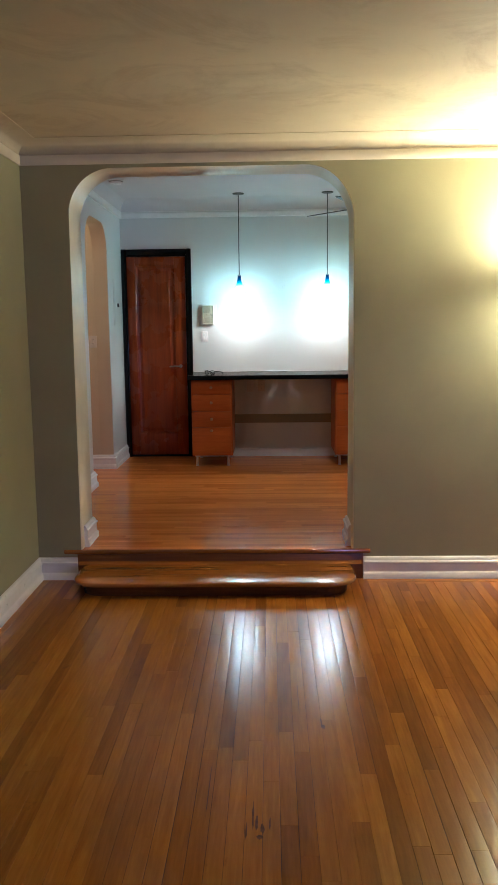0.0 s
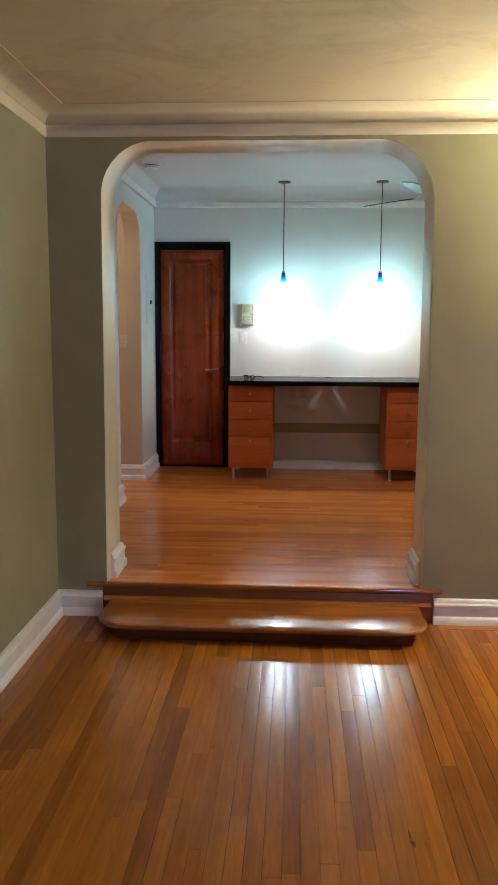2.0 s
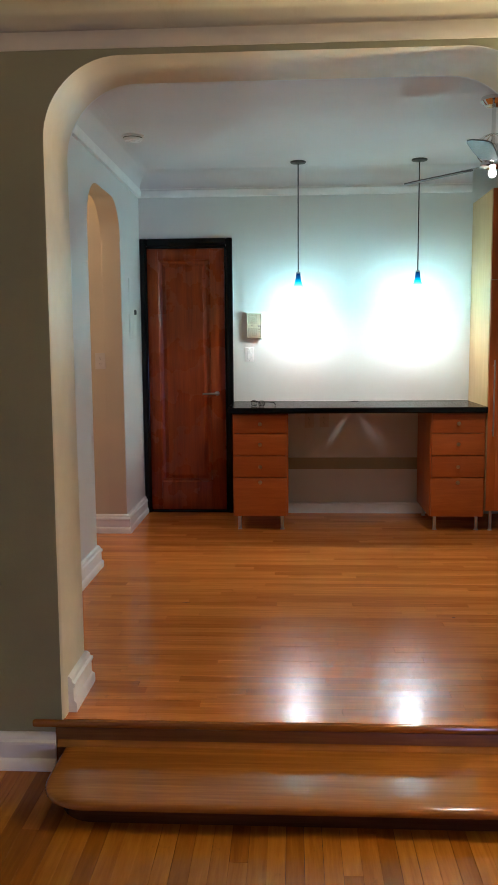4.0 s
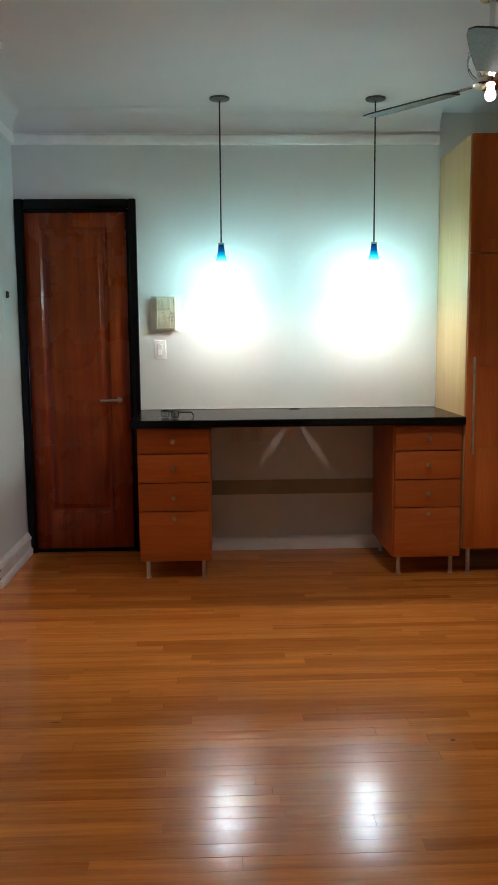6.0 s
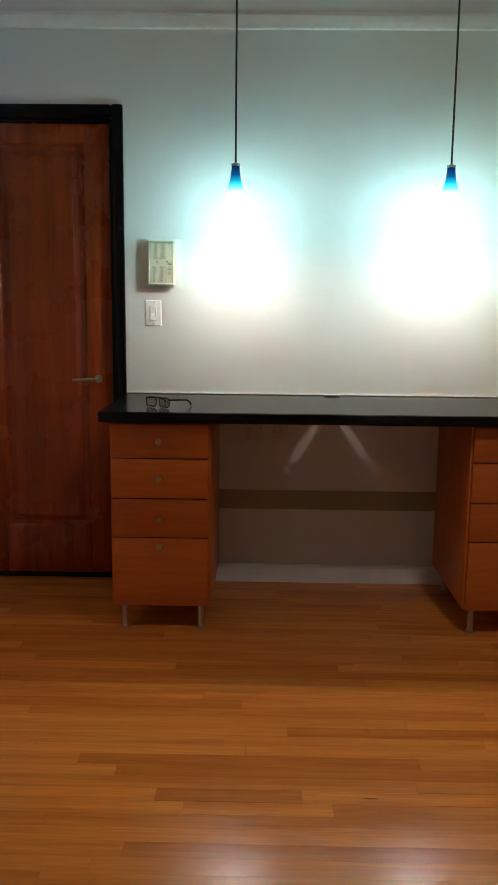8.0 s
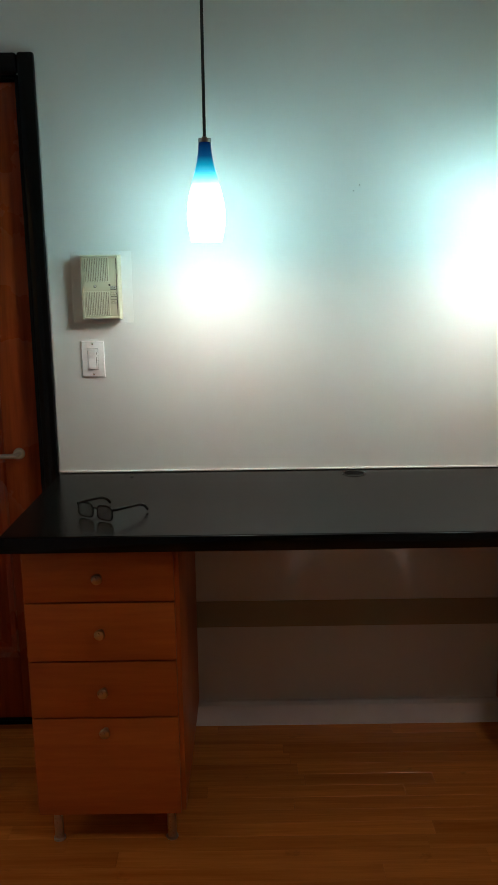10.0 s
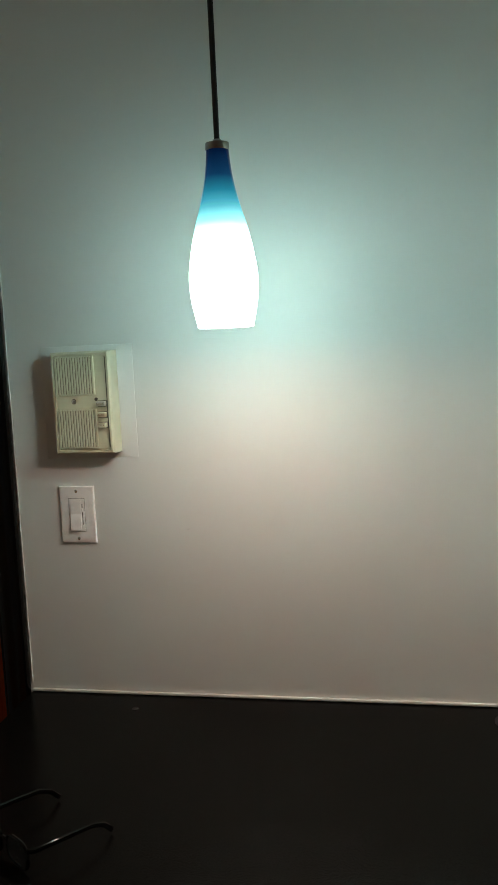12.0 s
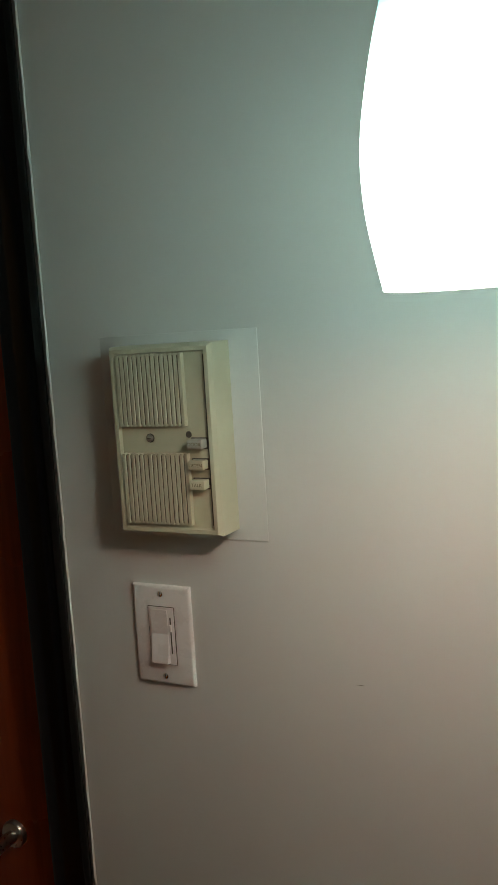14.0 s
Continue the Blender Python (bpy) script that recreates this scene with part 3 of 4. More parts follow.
def tall_cupboard():
    tc = thing("tall_cupboard", (1.210, 8.0, 0), "tall cherry-fronted cupboard with pale birch side on steel legs", "cupboard")
    w, d, z0, z1 = 0.60, 0.62, 0.150, 2.425
    part("side_panel", boxes((0, 0.018, 0.0, d, z0, z1), r=0.001), "birch", tc, "pale birch veneer side")
    part("side_panel", boxes((w - 0.018, w, 0.0, d, z0, z1), r=0.001), "birch", tc, "pale birch veneer side")
    part("carcass", boxes((0.018, w - 0.018, 0.01, d, z0, z0 + 0.018), (0.018, w - 0.018, 0.01, d, z1 - 0.018, z1), (0.018, w - 0.018, d - 0.01, d, z0, z1), (0.018, w - 0.018, 0.01, d, 1.79, 1.808)), "birch", tc)

    def shaker(bz0, bz1, panels):
        x0, x1 = 0.004, w - 0.004
        s = 0.062
        cuts = [bz0] + [z for p in panels for z in p] + [bz1]
        dr = part("door", boxes((x0 + 0.002, x1 - 0.002, -0.012, -0.003, bz0 + 0.002, bz1 - 0.002)), "cherry_up", tc, "framed cherry door")
        for sx in (x0, x1 - s):
            part("stile", boxes((sx, sx + s, -0.02, -0.011, bz0, bz1), r=0.0015), "cherry_up", dr)
        for a, c in zip(cuts[::2], cuts[1::2]):
            part("rail", boxes((x0 + s, x1 - s, -0.02, -0.011, a, c), r=0.0015), "cherry_up", dr)
        return dr

    shaker(1.803, z1, [(1.872, z1 - 0.065)])
    low = shaker(z0 + 0.003, 1.797, [(z0 + 0.11, 0.725), (1.195 - 0.46, 1.190), (1.255, 1.735)][1:2])
    hb = tube([(0.036, -0.052, 0.70), (0.036, -0.052, 1.24)], 0.006, 12)
    tube([(0.036, -0.052, 0.74), (0.036, -0.018, 0.74)], 0.005, 8, hb)
    tube([(0.036, -0.052, 1.20), (0.036, -0.018, 1.20)], 0.005, 8, hb)
    part("handle", hb, "steel", low, "long brushed steel bar handle")
    for lx in (0.05, w - 0.05):
        for ly in (0.03, d - 0.06):
            lg = part("leg", lathe([(0.0, 0), (0.017, 0), (0.017, 0.004), (0.0125, 0.006), (0.0125, 0.145), (0.02, 0.146), (0.02, 0.1498), (0, 0.1498)], 16), "steel", tc, "round steel leg")
            lg.location = (lx, ly, 0)


tall_cupboard()


# ---------------------------------------------------------------- door
def entrance_door():
    dr = thing("door_1", (0, 0, 0), "closed red-brown varnished door with one tall panel in a black frame", "door", kind="structure")
    fr = part("door_frame", boxes((-1.386, -1.328, DIN_END - 0.022, DIN_END - 0.001, 0.0, 2.198), (-0.702, -0.650, DIN_END - 0.022, DIN_END - 0.001, 0.0, 2.198), (-1.328, -0.702, DIN_END - 0.0215, DIN_END - 0.001, 2.135, 2.197), r=0.009), "black_gloss", dr, "glossy black painted casing")
    part("jamb", boxes((DX0 + 0.001, DX0 + 0.016, DIN_END, DIN_END + 0.15, 0, DTOP - 0.001), (DX1 - 0.016, DX1 - 0.001, DIN_END, DIN_END + 0.15, 0, DTOP - 0.001), (DX0 + 0.016, DX1 - 0.016, DIN_END, DIN_END + 0.15, DTOP - 0.016, DTOP - 0.001), r=0.002), "black_gloss", dr, "black painted jamb")
    part("threshold", boxes((DX0, DX1, DIN_END + 0.001, DIN_END + 0.16, 0.001, 0.02), r=0.004), "black_gloss", dr)
    x0, x1, y0 = DX0 + 0.019, DX1 - 0.019, DIN_END + 0.014
    p0, p1, pz0, pz1 = -1.247, -0.834, 0.25, 2.035
    sl = part("door_slab", boxes((x0 + 0.001, x1 - 0.001, y0 + 0.024, y0 + 0.042, 0.023, DTOP - 0.021)), "door_wood", dr, "glossy red-brown varnished door leaf")
    for sx0, sx1 in ((x0, p0), (p1, x1)):
        part("stile", boxes((sx0, sx1, y0, y0 + 0.025, 0.022, DTOP - 0.02), r=0.002), "door_wood", sl)
    for rz0, rz1 in ((0.022, pz0), (pz1, DTOP - 0.02)):
        part("rail", boxes((p0, p1, y0, y0 + 0.025, rz0, rz1), r=0.002), "door_wood", sl)
    # raised panel with a sunk sloping border
    bm = bmesh.new()
    rings = []
    for inset, yy in ((0.0, y0 + 0.003), (0.012, y0 + 0.016), (0.03, y0 + 0.020), (0.055, y0 + 0.010), (0.058, y0 + 0.008)):
        rings.append([bm.verts.new((x, yy, z)) for x, z in ((p0 + inset, pz0 + inset), (p1 - inset, pz0 + inset), (p1 - inset, pz1 - inset), (p0 + inset, pz1 - inset))])
    for a, c in zip(rings, rings[1:]):
        for i in range(4):
            bm.faces.new((a[i], a[(i + 1) % 4], c[(i + 1) % 4], c[i]))
    bm.faces.new(rings[-1])
    part("door_panel", bm, "door_wood", sl, "tall raised panel", False)
    hd = lathe([(0.0, 0), (0.019, 0), (0.019, -0.004), (0.017, -0.007), (0.009, -0.008), (0.009, -0.045), (0.0, -0.046)], 24, (-0.785, y0, 0.975), axis="y")
    tube([(-0.782, y0 - 0.045, 0.975), (-0.83, y0 - 0.047, 0.975), (-0.898, y0 - 0.044, 0.972)], 0.008, 12, hd)
    part("door_handle", hd, "steel", sl, "brushed steel lever handle")
    for hz in (1.95, 0.22):
        part("hinge", lathe([(0, -0.045), (0.007, -0.045), (0.007, 0.045), (0, 0.045)], 12, (x0 - 0.001, y0 - 0.006, hz)), "dark_metal", sl)


entrance_door()


# ---------------------------------------------------------------- lamps
def pendant(at, glass):
    """Origin at the ceiling."""
    pd = thing("pendant_lamp", at, "lit blue and white glass pendant on a black cord", "pendant lamp", "pendants over the desk")
    part("canopy", lathe([(0, 0), (0.057, 0), (0.058, -0.004), (0.055, -0.010), (0.02, -0.014), (0.008, -0.017), (0, -0.017)], 36), "dark_metal", pd, "round dark metal ceiling plate")
    part("cord", tube([(0, 0, -0.015), (0, 0, -0.81)], 0.0042, 8), "cord", pd, "thin black cord")
    part("cap", lathe([(0, -0.794), (0.006, -0.796), (0.008, -0.800), (0.0174, -0.801), (0.0178, -0.810), (0.0165, -0.812), (0, -0.812)], 28), "gunmetal", pd, "brushed dark steel cap")
    knots = [(0.0166, 0.006), (0.0168, 0.0), (0.0188, -0.024), (0.0225, -0.048), (0.0303, -0.081), (0.0398, -0.114), (0.0467, -0.147), (0.0505, -0.173), (0.0514, -0.193), (0.0494, -0.219), (0.0415, -0.2575), (0.034, -0.29)]
    prof = []
    for k in range(1, len(knots) - 2):
        # smooth curve through the knots, four steps to a span
        p0, p1, p2, p3 = (Vector(q) for q in knots[k - 1:k + 3])
        for step in range(4 if k < len(knots) - 3 else 5):
            u = step / 4
            q = 0.5 * (2 * p1 + (p2 - p0) * u + (2 * p0 - 5 * p1 + 4 * p2 - p3) * u * u + (3 * p1 - p0 - 3 * p2 + p3) * u ** 3)
            prof.append((q.x, q.y))
    inner = [(r - 0.0025, h) for r, h in prof[::-1]]
    sh = part("shade", lathe(prof + inner, 40), glass, pd, "lit teardrop glass, blue neck fading to white")
    sh.location = (0, 0, -0.811)
    return pd


pendant((*PENDANTS[0], DIN_CEIL), "glass_shade")
pendant((*PENDANTS[1], DIN_CEIL), "glass_shade_bright")


def ceiling_fan():
    fn = thing("ceiling_fan", (*FAN, DIN_CEIL), "ceiling fan with dark blades, wire cage and lit bulb", "ceiling fan")
    part("canopy", lathe([(0, 0), (0.07, 0), (0.072, -0.02), (0.05, -0.045), (0.015, -0.05), (0, -0.05)], 32), "chrome", fn, "chrome ceiling cup")
    part("rod", lathe([(0, -0.045), (0.011, -0.045), (0.011, -0.26), (0, -0.26)], 16), "chrome", fn)
    part("motor", lathe([(0, -0.25), (0.04, -0.252), (0.055, -0.27), (0.058, -0.30), (0.05, -0.335), (0.068, -0.35), (0.07, -0.366), (0.045, -0.375), (0, -0.375)], 36), "chrome", fn, "polished chrome motor housing")
    for i in range(10):
        a = 2 * math.pi * i / 10
        pts = []
        for k in range(9):
            u = radians(-80 + 160 * k / 8)
            pts.append((0.095 * math.cos(u) * math.cos(a), 0.095 * math.cos(u) * math.sin(a), -0.275 + 0.085 * math.sin(u)))
        part("cage_wire", tube(pts, 0.0022, 6), "chrome", fn, "bent chrome wire")
    part("bulb", lathe([(0, -0.376), (0.015, -0.378), (0.015, -0.384), (0.020, -0.393), (0.022, -0.404), (0.019, -0.417), (0.010, -0.424), (0, -0.426)], 24), "fan_bulb", fn, "lit round bulb")
    for i in range(3):
        a = 130 + 120 * i
        bl = bmesh.new()
        outline = []
        for u, wdt in ((0.0, 0.048), (0.10, 0.056), (0.25, 0.062), (0.38, 0.064), (0.43, 0.056), (0.455, 0.03)):
            outline.append((0.17 + u, wdt))
        pts = outline + [(u, -wdt) for u, wdt in outline[::-1]]
        prism(pts, -0.003, 0.003, "z", bl)
        b = part("blade", bl, "blade", fn, "dark fan blade")
        b.matrix_basis = pose(0, 0, -0.362, 0, 0, a) @ pose(0, 0, 0, -9, 0, 0)
        br = prism([(0.06, -0.012), (0.13, -0.02), (0.2, -0.03), (0.2, 0.03), (0.13, 0.02), (0.06, 0.012)], 0.004, 0.008, "z")
        part("bracket", br, "chrome", b, "chrome blade bracket")


ceiling_fan()


def wall_lamp():
    x, y, z = SCONCE
    wl = thing("wall_lamp", (x, ARCH_Y, z), "lit wall lamp with a cream drum shade open at both ends", "wall lamp")
    part("backplate", lathe([(0, 0), (0.05, 0), (0.05, -0.008), (0.04, -0.014), (0, -0.014)], 28, axis="y"), "steel", wl)
    part("arm", tube([(0, -0.01, 0), (0, y - ARCH_Y + 0.093, 0)], 0.006, 10), "steel", wl)
    cy = y - ARCH_Y
    part("shade", lathe([(0.097, -0.062), (0.10, -0.058), (0.10, 0.058), (0.097, 0.062), (0.094, 0.058), (0.094, -0.058), (0.097, -0.062)], 36, (0, cy, 0)), "linen", wl, "cream drum shade open above and below")
    part("mount_disc", lathe([(0, -0.012), (0.0935, -0.012), (0.0935, 0.012), (0, 0.012)], 36, (0, cy, 0)), "steel", wl, "metal disc inside the shade")
    part("upper_bulb", lathe([(0, 0.014), (0.03, 0.014), (0.055, 0.03), (0.06, 0.055), (0.045, 0.078), (0, 0.088)], 28, (0, cy, 0)), "lamp_up", wl, "lit frosted bulb")
    part("lower_bulb", lathe([(0, -0.014), (0.03, -0.014), (0.055, -0.03), (0.06, -0.055), (0.045, -0.078), (0, -0.088)], 28, (0, cy, 0)), "lamp_down", wl, "lit frosted bulb")


wall_lamp()


# ---------------------------------------------------------------- fittings on the wall
def intercom():
    ic = thing("intercom", (-0.4805, DIN_END, 1.5095), "aged ivory wall intercom with ribbed grilles and three buttons", "intercom")
    w, h, d = 0.0605, 0.0990, 0.044
    bm = bmesh.new()
    rings = []
    for inset, y in ((0, 0), (0.001, -d + 0.006), (0.004, -d), (0.008, -d), (0.009, -d + 0.005)):
        rings.append([bm.verts.new((x * (w - inset), y, z * (h - inset))) for x, z in ((-1, -1), (1, -1), (1, 1), (-1, 1))])
    for a, c in zip(rings, rings[1:]):
        for i in range(4):
            bm.faces.new((a[i], a[(i + 1) % 4], c[(i + 1) % 4], c[i]))
    bm.faces.new(rings[-1])
    part("case", bm, "ivory", ic, "ivory plastic case", False)
    pitch = 0.079 / 15
    for z0, z1 in ((0.0155, 0.0893), (-0.0868, -0.0125)):
        # bed colour is darkened to paint in the shade between the ribs
        part("grille_bed", boxes((-0.0505 + pitch / 2, 0.0285 - pitch / 2, -d + 0.0002, -d + 0.0052, z0 + 0.002, z1 - 0.002)), "ivory_dark", ic, "grille slots coloured dark for shade", False)
        for i in range(15):
            gx = -0.0505 + pitch * (i + 0.5)
            part("rib", boxes((gx - 0.00185, gx + 0.00185, -d - 0.0013, -d + 0.0052, z0, z1), r=0.0006), "ivory", ic)
    part("groove", boxes((0.0495, 0.0512, -d + 0.0035, -d + 0.0053, -0.087, 0.087)), "ink", ic, "dark groove", False)
    for bz, txt, mat in ((-0.002, "DOOR", "grey_button"), (-0.0232, "LISTEN", "ivory"), (-0.0432, "TALK", "ivory")):
        bt = part("button", boxes((0.0318, 0.0484, -d - 0.0085, -d + 0.004, bz - 0.0046, bz + 0.0046), r=0.0008), mat, ic, "small rectangular push button")
        # dark plate that paints in the button's shade, widest below
        part("button_shade", boxes((0.0304, 0.0488, -d + 0.0036, -d + 0.0054, bz - 0.0062, bz + 0.0056)), "ink", ic, "dark plate painted in as shade round a button", False)
        cu = bpy.data.curves.new("lettering", "FONT")
        cu.body, cu.size, cu.align_x, cu.align_y = txt, 0.0049, "CENTER", "CENTER"
        cu.materials.append(M["faded_print"])
        tx = new("lettering", cu)
        tx.parent = bt
        tx.matrix_basis = pose(0.0401, -d - 0.0087, bz, 90, 0, 0)
    part("screw_hole", lathe([(0, 0.0052), (0.0034, 0.0052), (0.0034, 0.0046), (0.0026, 0.0042), (0, 0.0042)], 16, (0.0278, -d, 0.0065), axis="y"), "ink", ic, "dark screw hole", False)
    part("screw", lathe([(0, 0.006), (0.0036, 0.006), (0.0036, 0.0030), (0.0026, 0.0022), (0, 0.0022)], 16, (-0.0175, -d, 0.003), axis="y"), "steel", ic, "small steel screw in a dark recess")
    part("screw_recess", lathe([(0.0036, 0.0056), (0.0036, 0.0044), (0.0048, 0.0044), (0.0048, 0.0056)], 20, (-0.0175, -d, 0.003), axis="y"), "ink", ic, "dark ring")
    part("screw_slot", boxes((-0.0198, -0.0152, -d + 0.0019, -d + 0.0023, 0.0026, 0.0034)), "ink", ic, "", False)


intercom()
# outline of an older cover plate painted over on the wall
structure("trim_plate_patch", boxes((-0.577, -0.388, DIN_END - 0.0018, DIN_END, 1.398, 1.619), r=0.0006), "white_wall", "painted-over plate behind the intercom")


def wall_plate(at, label, kind, turn=0.0, w=0.0365, h=0.0575):
    wp = thing("light_switch" if kind == "rocker" else "power_outlet", at, label, "switch" if kind == "rocker" else "outlet", turn=turn)
    bm = bmesh.new()
    rings = []
    for inset, y in ((0, 0), (0.0, -0.0025), (0.0006, -0.0040), (0.0018, -0.0050), (0.0036, -0.0055)):
        rings.append([bm.verts.new((x * (w - inset), y, z * (h - inset))) for x, z in ((-1, -1), (1, -1), (1, 1), (-1, 1))])
    for a, c in zip(rings, rings[1:]):
        for i in range(4):
            bm.faces.new((a[i], a[(i + 1) % 4], c[(i + 1) % 4], c[i]))
    bm.faces.new(rings[-1])
    skin = "white_plastic" if kind == "rocker" else "cream_plastic"
    part("cover_plate", bm, skin, wp, "white cover plate" if kind == "rocker" else "cream cover plate")
    for sz in (-0.048, 0.048) if kind == "rocker" else (0.0,):
        part("screw", lathe([(0, 0.001), (0.0034, 0.001), (0.0034, -0.0006), (0.0024, -0.0011), (0, -0.0011)], 14, (0, -0.0055, sz), axis="y"), "chrome" if kind == "rocker" else skin, wp, "small slotted screw")
        part("screw_slot", boxes((-0.0004, 0.0004, -0.0069, -0.0064, sz - 0.0026, sz + 0.0026)), "ink", wp, "", False)
    if kind == "rocker":
        # no real recess: a dark strip paints the shade round the frame
        part("surround", boxes((-0.0168, 0.0168, -0.0064, -0.0046, -0.0338, 0.0338), r=0.0006), "ink", wp, "dark strip painted in as the gap's shade", False)
        part("frame", boxes((-0.0162, 0.0162, -0.0070, -0.0048, -0.0332, 0.0332), r=0.0006), "white_plastic", wp)
        bm = bmesh.new()
        prism([(-0.0071, -0.0305), (-0.0125, -0.0305), (-0.0075, 0.002), (-0.0082, 0.0305), (-0.0071, 0.0305)], -0.0125, 0.0085, "x", bm)
        part("rocker", bm, "white_plastic", wp, "white paddle pressed at the top", False)
        part("dimmer_track", boxes((0.0110, 0.0124, -0.0073, -0.0068, -0.020, 0.022)), "ink", wp, "dark slot of the dimmer", False)
        part("dimmer_slide", boxes((0.0102, 0.0132, -0.0095, -0.0071, 0.006, 0.014), r=0.0005), "white_plastic", wp, "small white dimmer lever")
    else:
        for sz in (-0.0195, 0.0195):
            oc = part("socket", lathe([(0, -0.0068), (0.0165, -0.0068), (0.017, -0.0052), (0, -0.0052)], 24, (0, 0, sz), axis="y"), skin, wp)
            part("slot", boxes((-0.0072, -0.0052, -0.0072, -0.0066, sz - 0.002, sz + 0.006), (0.0052, 0.0072, -0.0072, -0.0066, sz - 0.002, sz + 0.006), (-0.002, 0.002, -0.0072, -0.0066, sz - 0.011, sz - 0.007)), "ink", oc, "dark slots", False)
    return wp


wall_plate((-0.522, DIN_END, 1.284), "white rocker dimmer switch below the intercom", "rocker")
wall_plate((-0.045, DIN_END, 0.752), "cream double outlet under the desk", "outlet")
wall_plate((0.075, DIN_END, 0.757), "cream double outlet under the desk", "outlet")
wall_plate((-1.555, HALL1, 1.255), "cream outlet on the tan hall wall", "outlet")


def door_sensor():
    ds = thing("door_sensor", (DIN_L, 8.365, 1.615), "small dark contact sensor on the white wall", "sensor")
    part("case", boxes((0, 0.012, -0.012, 0.012, -0.02, 0.02), r=0.002), "dark_metal", ds)
    part("cover", boxes((0.012, 0.015, -0.008, 0.008, -0.014, 0.014), r=0.001), "ink", ds)


door_sensor()
structure("trim_panel_cover", boxes((DIN_L, DIN_L + 0.004, 8.15, 8.29, 1.41, 1.86), r=0.001), "white_wall", "white painted access panel cover")


def smoke_alarm():
    sa = thing("smoke_alarm", (-1.20, 7.485, DIN_CEIL), "round white smoke alarm on the ceiling", "smoke alarm")
    part("base", lathe([(0, 0), (0.072, 0), (0.072, -0.009), (0.066, -0.011), (0, -0.011)], 36), "white_plastic", sa)
    part("cover", lathe([(0, -0.011), (0.060, -0.011), (0.060, -0.024), (0.052, -0.034), (0.02, -0.037), (0, -0.037)], 36), "white_plastic", sa)
    part("vent_ring", lathe([(0.0605, -0.014), (0.0612, -0.014), (0.0612, -0.019), (0.0605, -0.019)], 36), "ink", sa)


smoke_alarm()


def eyeglasses():
    eg = thing("eyeglasses", (-0.435, 8.092, 0.9122), "black-framed eyeglasses resting open on the desktop", "eyeglasses", turn=-33.0)
    fr = bmesh.new()
    for cx in (-0.034, 0.034):
        loop = [(cx + 0.026 * (abs(math.cos(a)) ** 0.6) * (1 if math.cos(a) > 0 else -1), 0.0, 0.021 + 0.019 * (abs(math.sin(a)) ** 0.6) * (1 if math.sin(a) > 0 else -1)) for a in [2 * math.pi * i / 24 for i in range(25)]]
        tube(loop, 0.0024, 8, fr, False)
    tube([(-0.009, 0, 0.028), (0, -0.002, 0.031), (0.009, 0, 0.028)], 0.0022, 8, fr)
    part("rims", fr, "black_gloss", eg, "thick black rims")
    for cx in (-0.034, 0.034):
        lb = bmesh.new()
        prism([(cx + 0.0245 * (abs(math.cos(a)) ** 0.6) * (1 if math.cos(a) > 0 else -1), 0.021 + 0.0175 * (abs(math.sin(a)) ** 0.6) * (1 if math.sin(a) > 0 else -1)) for a in [2 * math.pi * i / 24 for i in range(24)]], -0.0007, 0.0007, "y", lb)
        part("lens", lb, "lens", eg, "clear lens", False)
    for s in (-1, 1):
        part("temple", tube([(s * 0.062, 0, 0.033), (s * 0.068, 0.006, 0.033), (s * 0.070, 0.05, 0.03), (s * 0.070, 0.098, 0.026), (s * 0.069, 0.118, 0.018), (s * 0.068, 0.132, 0.003)], 0.0026, 8, flat=1.5), "black_gloss", eg, "black folded-out temple")


eyeglasses()


# ---------------------------------------------------------------- wear and marks
def ragged_edge():
    """White wall paint lapped unevenly over the edge of the black casing."""
    rng = random.Random(3)
    bm = bmesh.new()
    z, prev = 0.93, None
    while z < 2.19:
        w = 0.0008 + 0.0022 * max(0.0, noise.noise((0.0, 0.0, z * 21.0))) + (0.0014 if rng.random() < 0.06 else 0.0)
        cur = [bm.verts.new((x, y, z)) for x, y in ((-0.6495, DIN_END - 0.0005), (-0.6495, DIN_END - 0.003 - w), (-0.6492 - w * 0.2, DIN_END - 0.003 - w))]
        if prev:
            for a in range(2):
                bm.faces.new((prev[a], prev[a + 1], cur[a + 1], cur[a]))
        prev = cur
        z += rng.uniform(0.006, 0.014)
    for v in bm.verts:
        v.co.x += 0.0012
    structure("trim_paint_lap", bm, "trim", "uneven line of white paint along the black door casing")


ragged_edge()


def blot(name, at, size, seed, label, mat, ring=18, lay="floor"):
    """A thin irregular mark on a floor or wall."""
    rng = random.Random(seed)
    bm = bmesh.new()
    rim = []
    for i in range(ring):
        a = 2 * math.pi * i / ring
        r = rng.uniform(0.55, 1.0)
        u, v = size[0] * r * math.cos(a), size[1] * r * math.sin(a)
        rim.append(bm.verts.new((u, v, 0.0005) if lay == "floor" else (u, -0.0005, v)))
    bm.faces.new(rim)
    ob = tagged(part(name, bm, mat, None, "", False), label, "mark", "", "structure")
    ob.location = at
    return ob


M["stain"] = plain("dark_water_stain", (0.10, 0.038, 0.010), 0.6, 0, 0.5, 60.0, 0.0, 0.05)
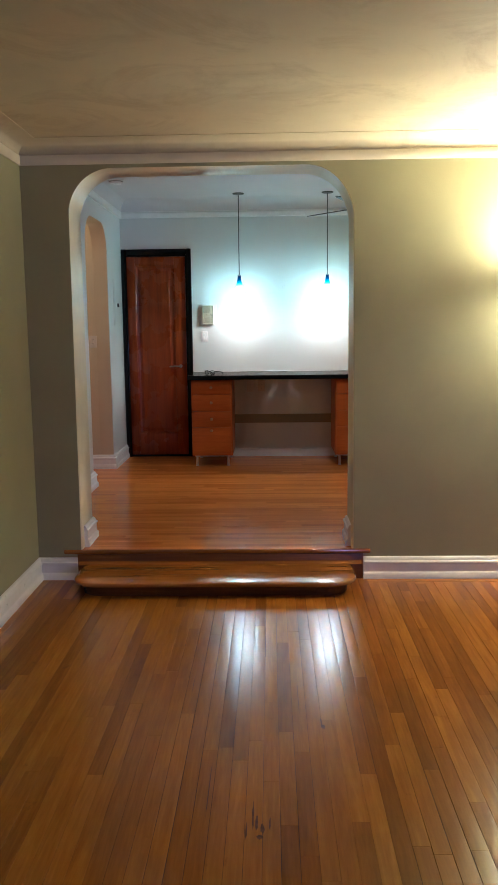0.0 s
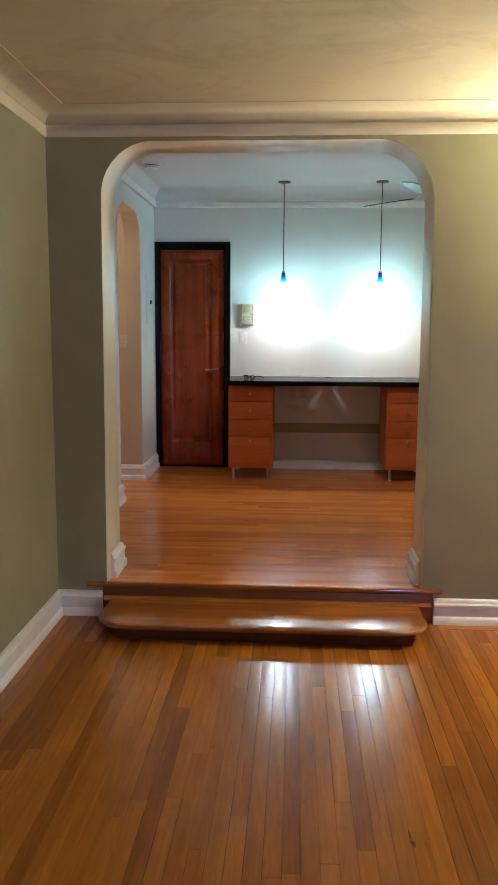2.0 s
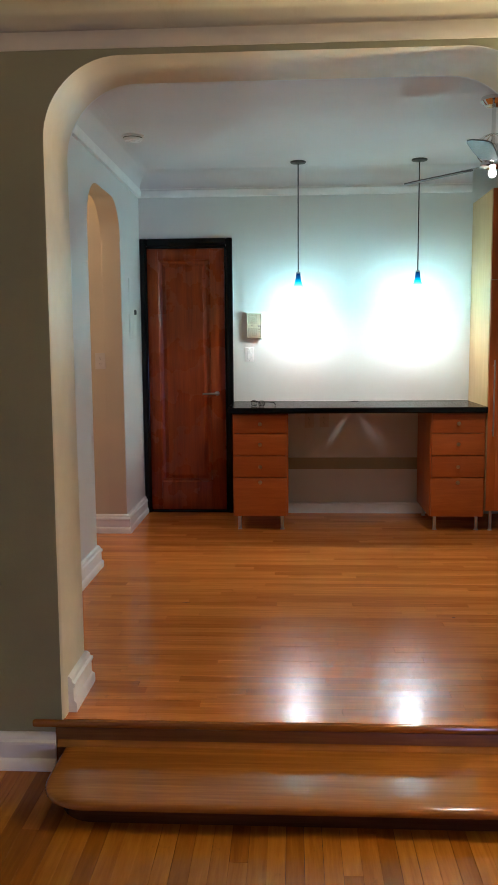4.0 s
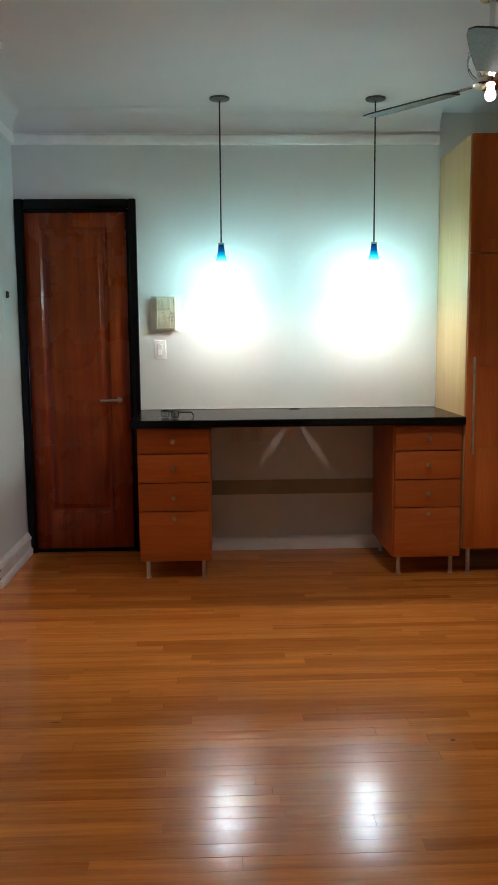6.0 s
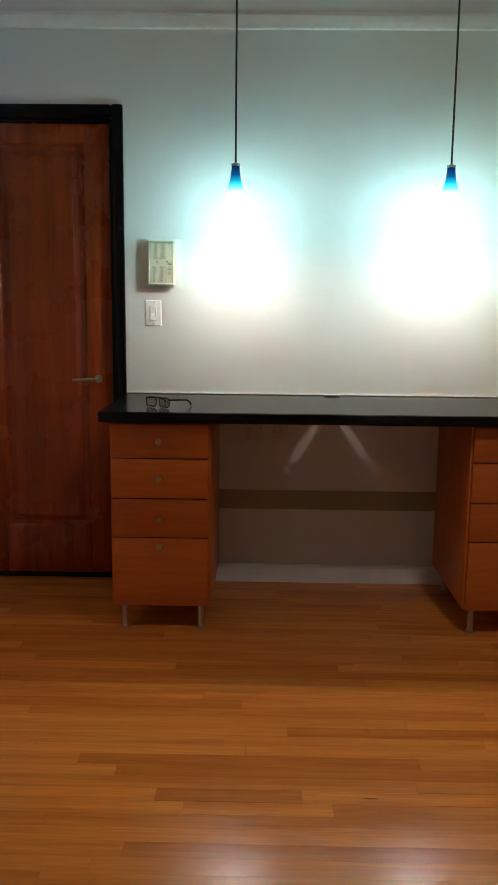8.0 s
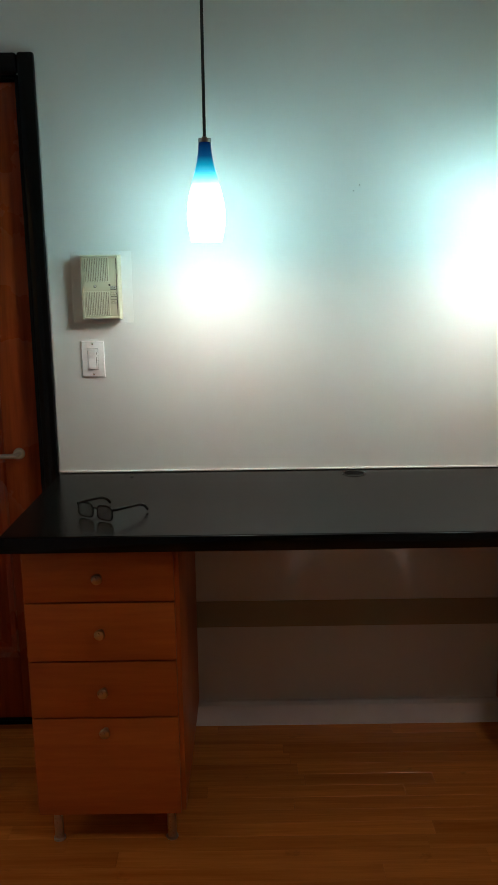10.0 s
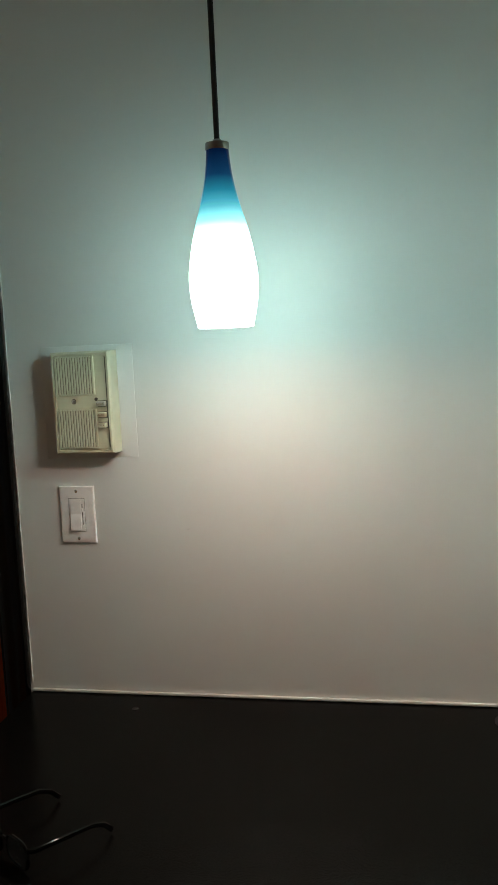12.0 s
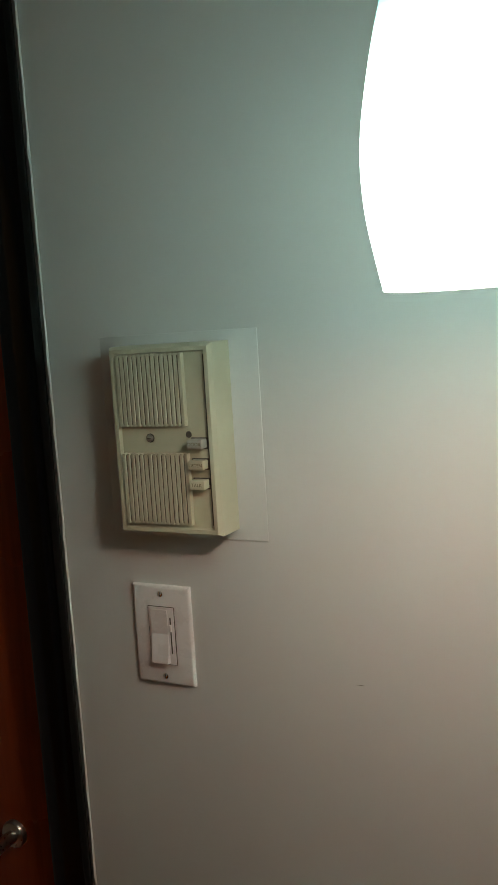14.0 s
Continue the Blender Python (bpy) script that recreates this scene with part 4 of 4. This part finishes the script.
for k, (sx, sy, wx, wy) in enumerate(((0.105, 2.44, 0.004, 0.09), (0.118, 2.40, 0.006, 0.05), (0.136, 2.37, 0.010, 0.030), (0.085, 2.36, 0.004, 0.05), (0.160, 2.40, 0.003, 0.05), (0.128, 2.33, 0.014, 0.016), (0.365, 3.06, 0.004, 0.05), (0.372, 3.03, 0.008, 0.02), (-0.18, 3.4, 0.002, 0.12), (0.28, 3.3, 0.002, 0.2), (0.02, 3.0, 0.0018, 0.22), (-0.05, 2.6, 0.002, 0.2))):
    blot("trim_floor_stain", (sx, sy, LOW + 0.0004), (wx, wy), 40 + k, "dark water stain on the oak strips", "stain")
for k, (sx, sy, wx, wy) in enumerate(((0.30, 6.86, 0.03, 0.003), (0.62, 6.10, 0.012, 0.008), (0.95, 6.45, 0.010, 0.006), (-0.75, 6.3, 0.03, 0.004))):
    blot("trim_floor_stain", (sx, sy, 0.0006), (wx, wy), 60 + k, "small dark scuff on the oak strips", "stain")
for k, (mx, mz, mr) in enumerate(((0.306, 1.79, 0.0025), (0.324, 1.807, 0.0022), (-0.295, 1.2525, 0.006))):
    blot("trim_wall_mark", (mx, DIN_END - 0.0003, mz), (mr, 0.0022 if mr < 0.005 else 0.0003), 80 + k, "small mark on the white wall", "ivory_dark", 10, "wall")
cable_hole = thing("cable_plug", (-0.404, 8.563, 0.910), "small black plug in the desktop near the wall", "cable plug")
part("rim", lathe([(0, 0.0003), (0.0045, 0.0003), (0.006, 0.0012), (0.0063, 0.0), (0, 0.0)], 20), "cord", cable_hole)


# ---------------------------------------------------------------- strip floors, board by board
BOARD = 0.0572


def board_mesh(length, mat="oak", cache={}):
    key, lx = (mat, round(length, 2)), round(length, 2) / 2 - 0.0002
    if key not in cache:
        w, c, t = (BOARD - 0.0002) / 2, 0.0003, 0.008
        me = bpy.data.meshes.new("plank")
        vs = [(sx * (lx - i), sy * (w - i), z) for i, z in ((c, 0.0), (0.0, -c), (0.0, -t)) for sx, sy in ((-1, -1), (1, -1), (1, 1), (-1, 1))]
        fs = [(0, 1, 2, 3)] + [(4 * r + k, 4 * r + 4 + k, 4 * r + 4 + (k + 1) % 4, 4 * r + (k + 1) % 4) for r in (0, 1) for k in range(4)]
        me.from_pydata(vs, [], fs)
        me.materials.append(M[mat])
        cache[key] = me
    return cache[key]


def strip_floor(name, origin, turn, length, width, near, seed, label, lengths, widths, mat="oak", tilt=0.08):
    """Boards run along local x; near(u, v) tells which boards are pieces of their own."""
    rng = random.Random(seed)
    fl = boxes((0, length, 0, width, -0.05, -0.0085))
    base = tagged(part(name, fl, "gap", None, "", False), label, "floor", "", "structure")
    base.matrix_basis = pose(*origin, 0, 0, turn)
    verts, faces, singles = [], [], 0
    rows = int(width / BOARD + 0.999)
    for r in range(rows):
        v = (r + 0.5) * BOARD
        u = 0.0
        nxt = round(rng.uniform(0.2, 1.2), 2)
        while u < length - 0.02:
            l = min(nxt, round(length - u, 2))
            nxt = rng.choice(lengths)
            if near(u + l / 2, v) and singles < 320:
                singles += 1
                ob = new("plank", board_mesh(l, mat))
                ob.parent = base
                ob.matrix_basis = pose(u + l / 2, v, rng.uniform(-0.0003, 0.0), rng.uniform(-tilt, tilt), rng.uniform(-0.02, 0.02), 0) @ Matrix.Diagonal((1, rng.choice(widths), 1, 1))
            else:
                k = len(verts)
                w = (BOARD - 0.0004) / 2
                z = rng.uniform(-0.0003, 0.0)
                verts += [(u + 0.0002, v - w, z), (u + l - 0.0002, v - w, z), (u + l - 0.0002, v + w, z), (u + 0.0002, v + w, z)]
                verts += [(x, y, z2 - 0.008) for x, y, z2 in verts[k:k + 4]]
                faces += [(k, k + 1, k + 2, k + 3)] + [(k + i, k + 4 + i, k + 4 + (i + 1) % 4, k + (i + 1) % 4) for i in range(4)]
            u += l
    me = bpy.data.meshes.new("planks")
    me.from_pydata(verts, [], faces)
    me.materials.append(M[mat + "_rest"])
    rest = tagged(new("planks", me), "further oak strips of the same floor", "", "", "stuff")
    rest.parent = base


# front room: boards run away from the camera; its local x is world y
strip_floor("floor_living", (LIV_R, LIV_BACK, LOW), 90.0, ARCH_Y - LIV_BACK, LIV_R - LIV_L, lambda u, v: u > 1.5 - LIV_BACK and v > LIV_R - 2.1, 5, "sunken oak strip floor, glossy and worn", (0.6, 0.9, 1.2, 1.5, 1.8, 2.2), (1, 1, 0.99, 0.982, 0.968), "amber")
# back room: boards run across
strip_floor("floor_dining", (DIN_L - 1.8, ARCH_Y + 0.002, 0), 0.0, DIN_R - DIN_L + 1.8, DIN_END + 0.2 - ARCH_Y, lambda u, v: 1.5 < u < 4.4, 9, "oak strip floor of the raised room, glossy", (0.4, 0.6, 0.8, 1.0, 1.2, 1.5), (1, 1, 1, 1, 0.985), "oak", 0.28)
# border boards laid along the wall beside the step
border = thing("trim_floor_border", (0.765, ARCH_Y - 0.105, LOW), "oak border boards along the wall beside the step", "floor", kind="structure")
for row in range(2):
    for k in range(3):
        bd = new("plank", board_mesh(0.84, "amber"))
        bd.parent = border
        bd.matrix_basis = pose(0.42 + 0.841 * k, 0.0286 + 0.0284 * row, 0.0016) @ Matrix.Diagonal((1, 0.495, 1, 1))
